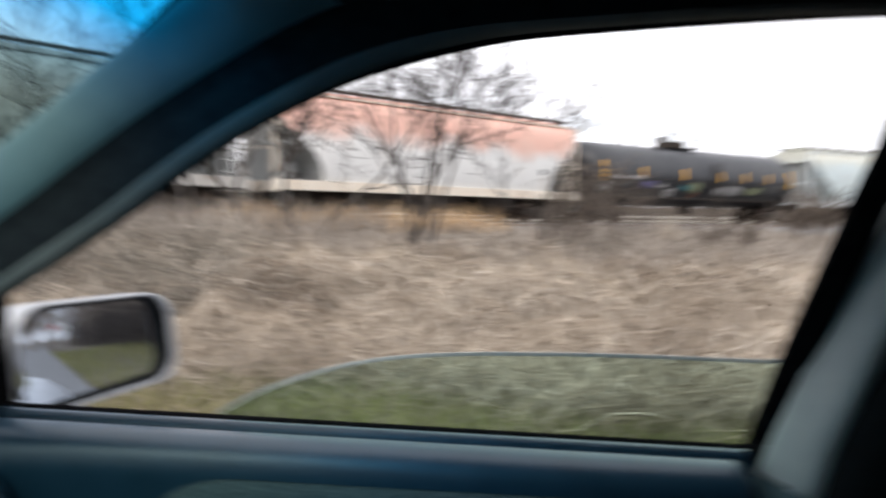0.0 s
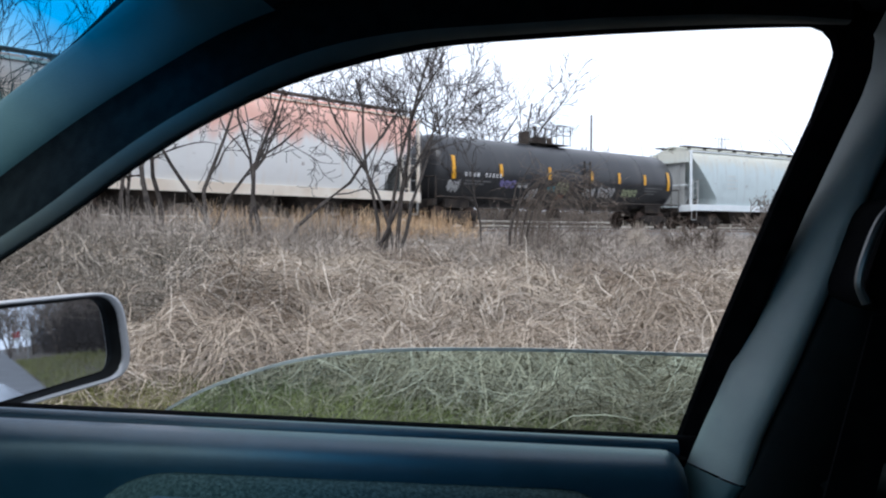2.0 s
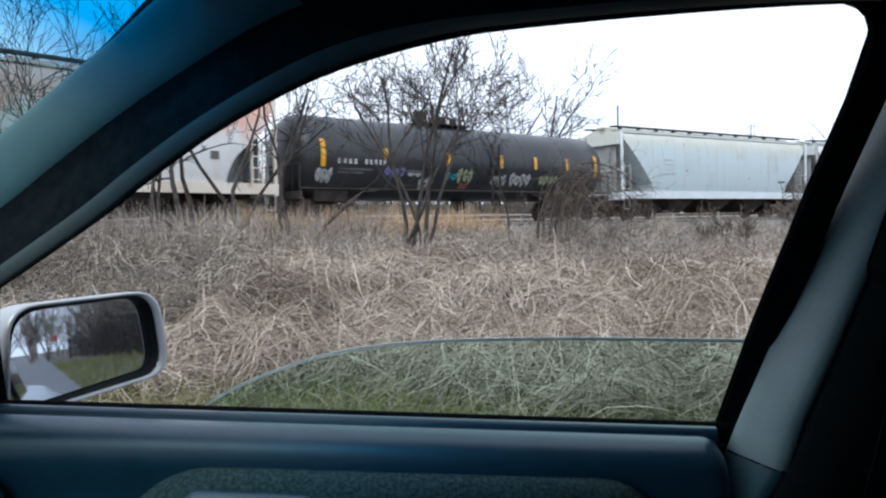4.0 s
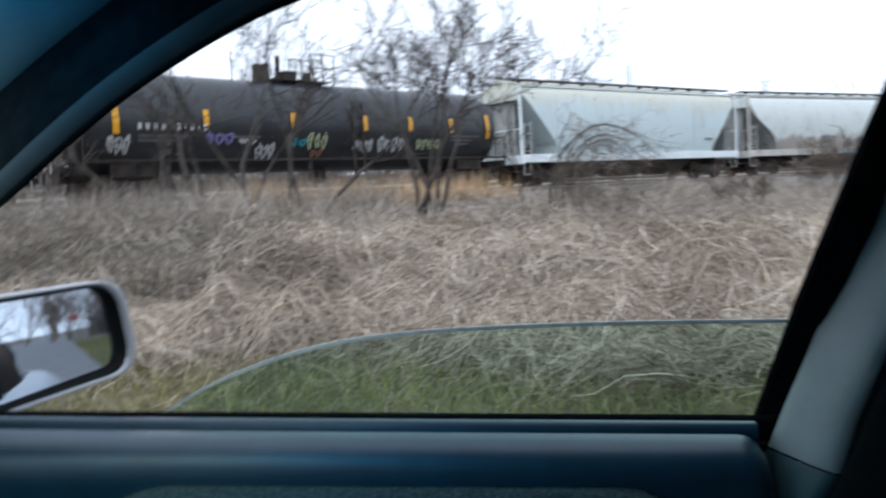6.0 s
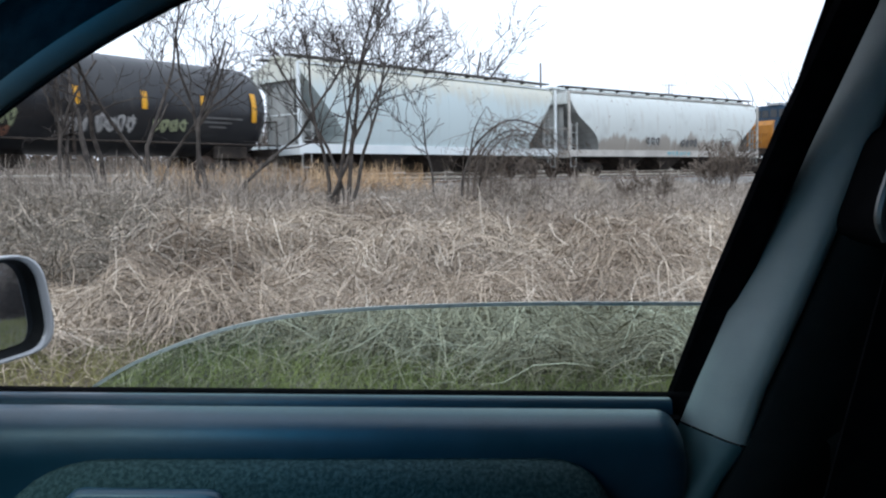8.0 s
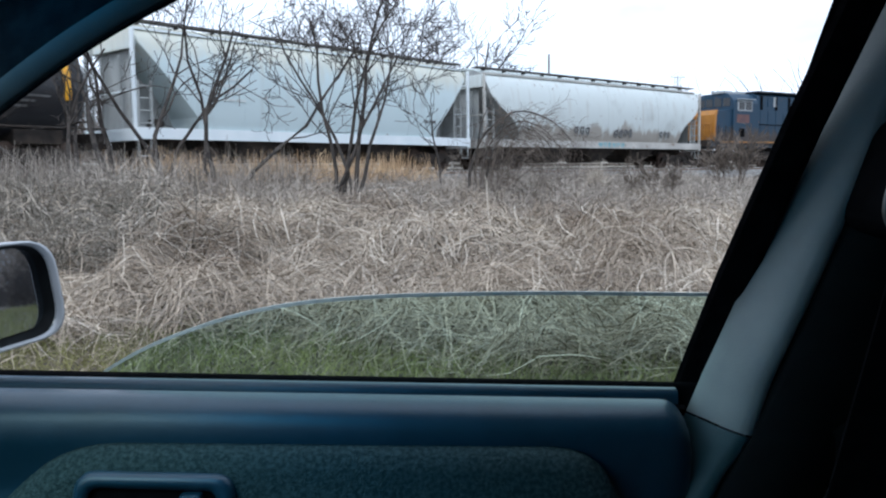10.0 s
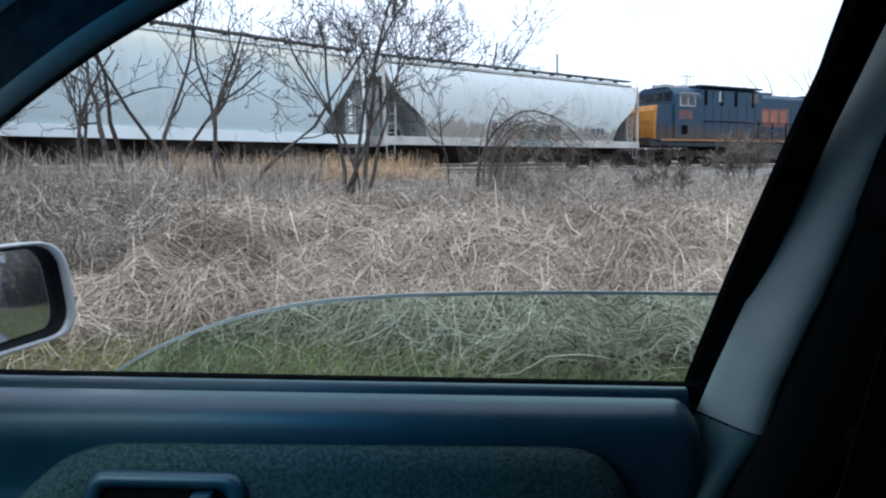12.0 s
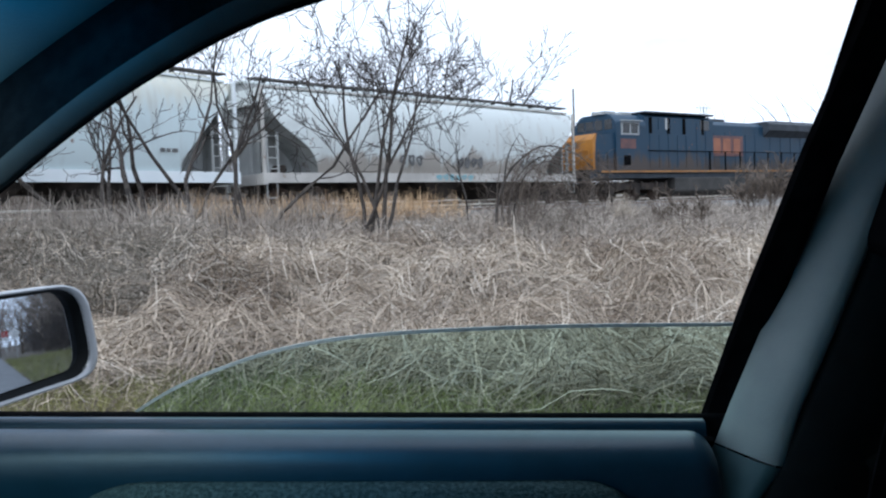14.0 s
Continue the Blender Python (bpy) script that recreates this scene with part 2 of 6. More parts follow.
M_TRIM = rough_mat("blue_grey_trim_plastic", (0.012, 0.047, 0.078), (0.017, 0.058, 0.096), 30, 0.36, bump=0.10, fine=700, spec=0.65)
# near-black: own colour of the mirror rim, painted shade on pillar and rear door
M_RIM_SHADE = rough_mat("dark_rim_and_shade", (0.007, 0.008, 0.009), (0.010, 0.012, 0.013), 30, 0.7, bump=0.12, fine=700, spec=0.15)
M_PILLAR = rough_mat("grey_pillar_plastic", (0.28, 0.32, 0.318), (0.31, 0.35, 0.345), 30, 0.55, bump=0.12, fine=700)
# pillar grey darkened and tinted teal for its light; own colour of the pillar foot
M_APILLAR = rough_mat("teal_shade_and_foot_plastic", (0.045, 0.095, 0.108), (0.055, 0.11, 0.122), 30, 0.5, bump=0.12, fine=700)
M_HEADER = rough_mat("dark_grey_frame_trim", (0.11, 0.112, 0.112), (0.13, 0.132, 0.132), 30, 0.6, bump=0.12, fine=700, spec=0.2)
# dark lining of the cabin; also painted shade across the windshield pillar
M_LINER_SHADE = rough_mat("dark_lining_and_shade", (0.008, 0.009, 0.011), (0.014, 0.016, 0.018), 80, 0.95, bump=0.3, fine=900, spec=0.05)
M_RUBBER = rough_mat("black_rubber", (0.004, 0.004, 0.005), (0.008, 0.008, 0.009), 40, 0.9, bump=0.1, fine=500, spec=0.02)
M_BLACK = rough_mat("black_plastic", (0.003, 0.003, 0.004), (0.006, 0.006, 0.007), 40, 0.9, bump=0.1, fine=600, spec=0.05)
M_CLOTH = rough_mat("door_insert_cloth", (0.026, 0.052, 0.057), (0.068, 0.108, 0.110), 240, 0.95, bump=0.5, fine=420, spread=(0.40, 0.66), spec=0.2)
M_SILVER = rough_mat("silver_paint", (0.42, 0.44, 0.465), (0.48, 0.50, 0.525), 3, 0.35, 0.25, bump=0)
M_CHROME = rough_mat("worn_dark_metal", (0.10, 0.10, 0.10), (0.18, 0.18, 0.18), 9, 0.4, 0.8, bump=0)
M_SEAT = rough_mat("grey_seat_cloth", (0.05, 0.055, 0.06), (0.10, 0.105, 0.11), 200, 0.95, bump=0.4, fine=400)
M_TYRE = rough_mat("tyre_rubber", (0.012, 0.012, 0.012), (0.025, 0.025, 0.025), 20, 0.85)
M_PANE = pane_mat("green_tinted_glass", (0.68, 0.87, 0.80))
M_PANE_EDGE = rough_mat("ground_glass_edge", (0.48, 0.53, 0.50), (0.58, 0.63, 0.60), 60, 0.5, bump=0)
M_WINDSHIELD = pane_mat("shaded_windshield", (0.66, 0.87, 0.85), ((0.0, 0.33, 0.68), 1.262, 1.318))
M_CLEAR = pane_mat("smoked_glass", (0.50, 0.61, 0.56))
M_MIRROR, _mt, _mp = base_mat("mirror_silver")
_mp.inputs["Base Color"].default_value = (0.60, 0.67, 0.76, 1)
_mp.inputs["Metallic"].default_value, _mp.inputs["Roughness"].default_value = 1.0, 0.02
M_SIGN = rough_mat("sign_sheet", (0.6, 0.6, 0.58), (0.72, 0.72, 0.7), 4, 0.5, bump=0)
M_SIGN_RED = rough_mat("sign_red", (0.4, 0.03, 0.03), (0.5, 0.05, 0.04), 4, 0.5, bump=0)
M_CREAM = rough_mat("weathered_cream_steel", (0.5, 0.46, 0.4), (0.72, 0.69, 0.62), 2, 0.55, bump=0.1, spots=(0.3, 0.22, 0.16), spot_at=0.68)
M_GALV = rough_mat("galvanised_steel", (0.3, 0.3, 0.3), (0.42, 0.42, 0.42), 5, 0.5, 0.6)
M_POLEWOOD = rough_mat("pole_wood", (0.10, 0.085, 0.07), (0.18, 0.15, 0.13), 3, 0.9, stretch=(1, 1, 0.2))
GRAFFITI = [rough_mat("spray_" + n, tuple(0.8 * c for c in col), col, 3, 0.6, bump=0) for n, col in (
    ("white", (0.5, 0.5, 0.5)), ("teal", (0.04, 0.3, 0.36)), ("olive", (0.36, 0.40, 0.24)), ("violet", (0.2, 0.18, 0.38)), ("rust", (0.25, 0.12, 0.08)))]
M_GRAFF_DARK = rough_mat("spray_dark", (0.10, 0.10, 0.10), (0.15, 0.15, 0.15), 3, 0.6, bump=0)
M_GRAFF_CYAN = rough_mat("spray_cyan", (0.2, 0.42, 0.48), (0.3, 0.52, 0.56), 3, 0.6, bump=0)

# ---- mesh helpers ----


def part(name, bm, material, parent=None, label="", smooth=False):
    """Links a bmesh as one mesh object, under a thing or a part."""
    me = bpy.data.meshes.new(name)
    bmesh.ops.recalc_face_normals(bm, faces=bm.faces)
    bm.to_mesh(me)
    bm.free()
    me.materials.append(material)
    if smooth:
        for p in me.polygons:
            p.use_smooth = True
    ob = new(name, me)
    ob.parent = parent
    return tagged(ob, label)


def raw_part(name, verts, faces, material, parent=None, label="", smooth=False):
    me = bpy.data.meshes.new(name)
    me.from_pydata([tuple(v) for v in verts], [], faces)
    me.materials.append(material)
    if smooth:
        for p in me.polygons:
            p.use_smooth = True
    ob = new(name, me)
    ob.parent = parent
    return tagged(ob, label)


def thing(name, m, label, category, group="", kind=""):
    e = new(name)
    e.empty_display_size = 0.2
    e.matrix_basis = m
    return tagged(e, label, category, group, kind)


def add_box(bm, centre, size, m=Matrix.Identity(4), bevel=0.0):
    r = bmesh.ops.create_cube(bm, size=1, matrix=m @ Matrix.Translation(centre) @ Matrix.Diagonal((*size, 1)))
    if bevel:
        es = list({e for v in r["verts"] for e in v.link_edges})
        bmesh.ops.bevel(bm, geom=es, offset=bevel, segments=2, profile=0.6, affect="EDGES")
    return bm


def box(centre, size, m=Matrix.Identity(4), bevel=0.0):
    return add_box(bmesh.new(), centre, size, m, bevel)


def add_rod(bm, a, b, r, r2=None, seg=6):
    a, b = Vector(a), Vector(b)
    q = (b - a).to_track_quat("Z", "Y").to_matrix().to_4x4()
    bmesh.ops.create_cone(bm, cap_ends=True, segments=seg, radius1=r, radius2=r if r2 is None else r2, depth=(b - a).length,
                          matrix=Matrix.Translation((a + b) / 2) @ q)
    return bm


def rod(a, b, r, r2=None, seg=6):
    return add_rod(bmesh.new(), a, b, r, r2, seg)


def add_path(bm, pts, r, seg=6):
    for a, b in zip(pts, pts[1:]):
        add_rod(bm, a, b, r, seg=seg)
    return bm


def prism(outline, lo, hi, axis="y", bevel=0.0):
    """A flat outline of (u, v) pulled from lo to hi along an axis: y takes (x, z), x takes (y, z), z takes (x, y)."""
    bm = bmesh.new()
    place = {"y": lambda u, v, d: (u, d, v), "x": lambda u, v, d: (d, u, v), "z": lambda u, v, d: (u, v, d)}[axis]
    a = [bm.verts.new(place(u, v, lo)) for u, v in outline]
    b = [bm.verts.new(place(u, v, hi)) for u, v in outline]
    n = len(outline)
    bm.faces.new(a), bm.faces.new(b)
    for i in range(n):
        bm.faces.new((a[i], a[(i + 1) % n], b[(i + 1) % n], b[i]))
    if bevel:
        bmesh.ops.bevel(bm, geom=list(bm.edges), offset=bevel, segments=2, profile=0.6, affect="EDGES")
    return bm


def loft(rings, closed=True, caps=True):
    """Quads between rings of equally many points."""
    bm = bmesh.new()
    vs = [[bm.verts.new(p) for p in r] for r in rings]
    n = len(rings[0])
    for a, b in zip(vs, vs[1:]):
        for i in range(n if closed else n - 1):
            bm.faces.new((a[i], a[(i + 1) % n], b[(i + 1) % n], b[i]))
    if caps and closed:
        bm.faces.new(vs[0]), bm.faces.new(vs[-1])
    return bm


def smooth_line(pts, steps=6):
    """Catmull-Rom through the points."""
    pts = [Vector(p) for p in pts]
    q = [pts[0] * 2 - pts[1]] + pts + [pts[-1] * 2 - pts[-2]]
    out = []
    for i in range(1, len(q) - 2):
        for k in range(steps):
            u = k / steps
            a, b, c, d = q[i - 1:i + 3]
            out.append(0.5 * (2 * b + (c - a) * u + (2 * a - 5 * b + 4 * c - d) * u * u + (3 * b - a - 3 * c + d) * u ** 3))
    return out + [pts[-1]]


def rounded(corners, radius, steps=5):
    """A polygon of 2D corners with rounded corners; radius: one or one a corner."""
    out, n = [], len(corners)
    for i in range(n):
        p, c, q = Vector(corners[i - 1]), Vector(corners[i]), Vector(corners[(i + 1) % n])
        r = radius[i] if isinstance(radius, (list, tuple)) else radius
        a, b = c + (p - c).normalized() * r, c + (q - c).normalized() * r
        for k in range(steps + 1):
            u = k / steps
            out.append(tuple((1 - u) ** 2 * a + 2 * u * (1 - u) * c + u * u * b))
    return out


def tube(pts, r, seg=8):
    """One bent rod along the points."""
    rings = []
    for i, p in enumerate(pts):
        d = (pts[min(i + 1, len(pts) - 1)] - pts[max(i - 1, 0)]).normalized()
        a = d.cross(Vector((0.3, 0.9, 0.2))).normalized()
        b = d.cross(a)
        rings.append([p + (a * math.cos(k * 2 * math.pi / seg) + b * math.sin(k * 2 * math.pi / seg)) * r for k in range(seg)])
    return loft(rings)


def facing(bm, eye):
    """Turns every face towards the eye."""
    for f in bm.faces:
        f.normal_update()
        if f.normal.dot(Vector(eye) - f.calc_center_median()) < 0:
            f.normal_flip()
    return bm


def sheet(name, bm, material, parent, label=""):
    """A single-sheet pane whose face looks into the cabin; it lets daylight in."""
    me = bpy.data.meshes.new(name)
    facing(bm, (0.2, 0.2, 1.1)).to_mesh(me)
    bm.free()
    me.materials.append(material)
    ob = new(name, me)
    ob.parent = parent
    ob.visible_shadow = False
    return tagged(ob, label)


def smoothstep(a, b, v):
    u = min(1, max(0, (v - a) / (b - a)))
    return u * u * (3 - 2 * u)

# ---- the lie of the land ----
TRACK_TURN = 47.86
TU = Vector((math.cos(radians(TRACK_TURN)), math.sin(radians(TRACK_TURN))))
TN = Vector((-TU.y, TU.x))
TRACK_O = TU * 18.4
TRACK_FAR, TRACK_BEND, TRACK_MID, TRACK_END = 23.91, 0.00396, -0.4, 46.0
RAIL_TOP = 1.15


def bend(s):
    """How far the bent track lies from the base line at s, and its slope there; straight past both ends of the bend."""
    d = s - TRACK_MID
    k = max(-TRACK_END, min(TRACK_END, d))
    return TRACK_FAR - TRACK_BEND * k * k - 2 * TRACK_BEND * k * (d - k), -2 * TRACK_BEND * k


def to_track(x, y):
    """Place along the track and distance from its middle, negative on the road's side."""
    d = Vector((x, y)) - TRACK_O
    s, n = d.dot(TU), d.dot(TN)
    far, slope = bend(s)
    return s, (n - far) / math.sqrt(1 + slope * slope)


def from_track(s, n, z=0.0):
    far, slope = bend(s)
    k = math.sqrt(1 + slope * slope)
    p = TRACK_O + TU * (s - n * slope / k) + TN * (far + n / k)
    return Vector((p.x, p.y, z))


def by_length(length):
    """The place along the base line for a length run along the rail."""
    s = length
    for i in range(4):
        s -= s + 4 * TRACK_BEND ** 2 * (s - TRACK_MID) ** 3 / 6 - length
    return s


def ground_z(x, y):
    s, n = to_track(x, y)
    rise = 0.62 * smoothstep(-19, -7, n) + 1.75 * smoothstep(4, 13, n) + 0.5 * smoothstep(13, 45, n)
    rise *= smoothstep(4.0, 9.5, y)
    z = rise
    if y > 5 and n < -4:
        k = smoothstep(5, 8, y) * smoothstep(-4, -7, n)
        z += k * (0.40 * noise.noise((x * 0.6, y * 0.65, 3.1)) + 0.13 * noise.noise((x * 1.3, y * 1.3, 7.7)))
    bed = 0.93 * (1 - smoothstep(1.7, 3.6, abs(n)))
    return max(z, bed) if abs(n) < 3.6 else z


def grid_sheet(name, xs, ys, material, lift=0.0):
    verts = [(x, y, ground_z(x, y) + lift) for y in ys for x in xs]
    w = len(xs)
    faces = [(j * w + i, j * w + i + 1, (j + 1) * w + i + 1, (j + 1) * w + i) for j in range(len(ys) - 1) for i in range(w - 1)]
    return raw_part(name, verts, faces, material, smooth=True)


def spaced(stops):
    out = []
    for (a, b, n) in stops:
        out += [a + (b - a) * i / n for i in range(n)]
    return out + [stops[-1][1]]


gx = spaced([(-1500, -300, 6), (-300, -60, 12), (-60, -22, 32), (-22, 24, 92), (24, 70, 32), (70, 300, 12), (300, 1500, 6)])
gy = spaced([(-1500, -200, 6), (-200, -20, 8), (-20, 4, 14), (4, 30, 90), (30, 70, 50), (70, 300, 14), (300, 1800, 8)])
tagged(grid_sheet("ground", gx, gy, M_SOIL), "brown winter soil under dead weeds beside the railway", "ground", kind="structure")
tagged(grid_sheet("road", spaced([(-400, -60, 20), (-60, 60, 60), (60, 400, 20)]), spaced([(-6.0, 1.85, 8)]), M_ASPHALT, 0.03),
       "worn grey asphalt road with no markings", "road", kind="structure")

# railway track: bed, ties, rails
bed = loft([[from_track(s, n, z) for n, z in ((-3.4, 0.55), (-2.0, 0.99), (2.0, 0.99), (3.4, 0.5))] for s in range(-90, 131, 5)], closed=False)
tagged(part("ballast_bed", bed, M_BALLAST), "grey crushed stone bed under the railway track", "ballast", kind="structure")
track = thing("railway_track", Matrix.Identity(4), "single railway track with rusty rails and polished heads on wooden ties", "railway track", kind="structure")


def along_track(s, n=0.0, z=0.0):
    far, slope = bend(s)
    return Matrix.Translation(from_track(s, n, z)) @ Matrix.Rotation(radians(TRACK_TURN) + math.atan(slope), 4, "Z")


tie_mesh = None
for i in range(-60, 150):
    if tie_mesh is None:
        tie = part("tie", box((0, 0, 0), (0.22, 2.6, 0.16), bevel=0.015), M_TIE, track)
        tie_mesh = tie.data
    else:
        tie = new("tie", tie_mesh)
        tie.parent = track
    tie.matrix_basis = along_track(i * 0.56 - 6, 0, 0.975)


def rail_run(owner, n, z, first, last):
    """A rail of web and polished head that follows the bend."""
    for nm, w, z0, z1, mt in (("rail", 0.035, z - 0.10, z - 0.015, M_RAIL), ("rail_head", 0.037, z - 0.015, z, M_RAILHEAD)):
        rings = [[from_track(s, n + a, b) for a, b in ((-w, z0), (-w, z1), (w, z1), (w, z0))] for s in range(first, last, 4)]
        part(nm, loft(rings), mt, owner)


rail_run(track, -0.755, RAIL_TOP, -80, 121)
rail_run(track, 0.755, RAIL_TOP, -80, 121)
# the dead siding nearer to the road, half hidden in the grass
siding = thing("siding_rail", Matrix.Identity(4), "pale weathered rail of an unused siding in the grass", "rail", kind="structure")
rail_run(siding, -4.4, 1.14, -30, 61)
part("bank", loft([[from_track(s, n, z) for n, z in ((-5.6, 0.5), (-4.9, 1.045), (-3.9, 1.045), (-3.2, 0.55))] for s in range(-30, 61, 4)], closed=False), M_BALLAST, siding)

# a pale guard rail behind the railway
guard = thing("guard_rail", Matrix.Identity(4), "pale low guard rail on short posts behind the railway", "guard rail")
for z in (1.30, 1.56):
    part("beam", loft([[from_track(s, 5.6 + a, z + b) for a, b in ((-0.03, -0.05), (-0.05, 0.0), (-0.03, 0.05), (0.03, 0.05), (0.03, -0.05))] for s in range(-40, 61, 4)]), M_CREAM, guard)
for i in range(26):
    p = from_track(-40 + i * 4, 5.62)
    part("post", box((p.x, p.y, 1.1), (0.1, 0.1, 1.1), bevel=0.01), M_CREAM, guard)

# ---- train ----
WHEEL_R = 0.457
TRAIN = []
WHEELSETS = []


def train_s(t):
    """How far along the rail the train stands: it creeps towards the road and slows a little."""
    return 12.5270 - 3.80226 * t + -0.0670851 * t ** 2 + 0.01186469 * t ** 3 + -0.000424018 * t ** 4


def rail_pose(length, first, second):
    """A car whose front end stands at that length, carried by two trucks that far behind it."""
    a, b = (from_track(by_length(length + k), 0, RAIL_TOP) for k in (first, second))
    d = (b - a).normalized()
    return Matrix.Translation(a - d * first) @ Matrix.Rotation(math.atan2(d.y, d.x), 4, "Z")


def wheelset(parent, x, r=WHEEL_R):
    bm = bmesh.new()
    for side in (-1, 1):
        for y, rr, w in ((side * 0.76, r, 0.1), (side * 0.70, r + 0.028, 0.03), (side * 0.815, r * 0.45, 0.04)):
            bmesh.ops.create_cone(bm, cap_ends=True, segments=24, radius1=rr, radius2=rr, depth=w,
                                  matrix=Matrix.Translation((0, y, 0)) @ Matrix.Rotation(math.pi / 2, 4, "X"))
    add_rod(bm, (0, -1.0, 0), (0, 1.0, 0), 0.085, seg=10)
    w = part("wheelset", bm, M_WHEEL, parent, "rusty steel wheels on their axle")
    w.matrix_basis = pose(x, 0, r)
    WHEELSETS.append((w, x, r))


def bogie(parent, x):
    for dx in (-0.86, 0.86):
        wheelset(parent, x + dx)
    for side in (-1, 1):
        side_frame = [(-1.2, 0.42), (-1.1, 0.62), (-0.55, 0.74), (0.55, 0.74), (1.1, 0.62), (1.2, 0.42), (0.95, 0.36), (0.6, 0.42), (0.42, 0.22), (-0.42, 0.22), (-0.6, 0.42), (-0.95, 0.36)]
        bm = prism([(x + a, b) for a, b in side_frame], side * 0.96 - 0.07, side * 0.96 + 0.07, bevel=0.012)
        for k in (-0.16, 0, 0.16):
            add_rod(bm, (x + k, side * 0.99, 0.3), (x + k, side * 0.99, 0.58), 0.065, seg=8)
        for k in (-0.86, 0.86):
            add_rod(bm, (x + k, side * 0.9, WHEEL_R), (x + k, side * 1.1, WHEEL_R), 0.12, seg=10)
        part("side_frame", bm, M_UNDER, parent)
    part("bolster", box((x, 0, 0.62), (0.4, 2.0, 0.22), bevel=0.02), M_UNDER, parent)


def coupler(parent, x, way):
    bm = box((x + way * 0.35, 0, 0.86), (0.7, 0.16, 0.18), bevel=0.02)
    add_box(bm, (x + way * 0.74, 0.03, 0.86), (0.2, 0.3, 0.28), bevel=0.04)
    part("coupler", bm, M_UNDER, parent)
    hose = smooth_line([(x + way * 0.3, -0.35, 0.8), (x + way * 0.5, -0.36, 0.5), (x + way * 0.75, -0.3, 0.45)], 4)
    part("air_hose", add_path(bmesh.new(), hose, 0.025), M_RUBBER, parent)


def ladder(parent, a, b, top, across, rungs, material):
    """Two stiles from a low point up to height top, with rungs; across: the vector between the stiles."""
    bm = bmesh.new()
    a, across = Vector(a), Vector(across)
    for o in (Vector(), across):
        add_box(bm, a + o + Vector((0, 0, (top - a.z) / 2)), (0.06, 0.06, top - a.z))
    for i in range(rungs):
        z = a.z + (i + 0.6) * (top - a.z) / rungs
        add_rod(bm, (a.x, a.y, z), (a.x + across.x, a.y + across.y, z), 0.02)
    part("ladder", bm, material, parent)


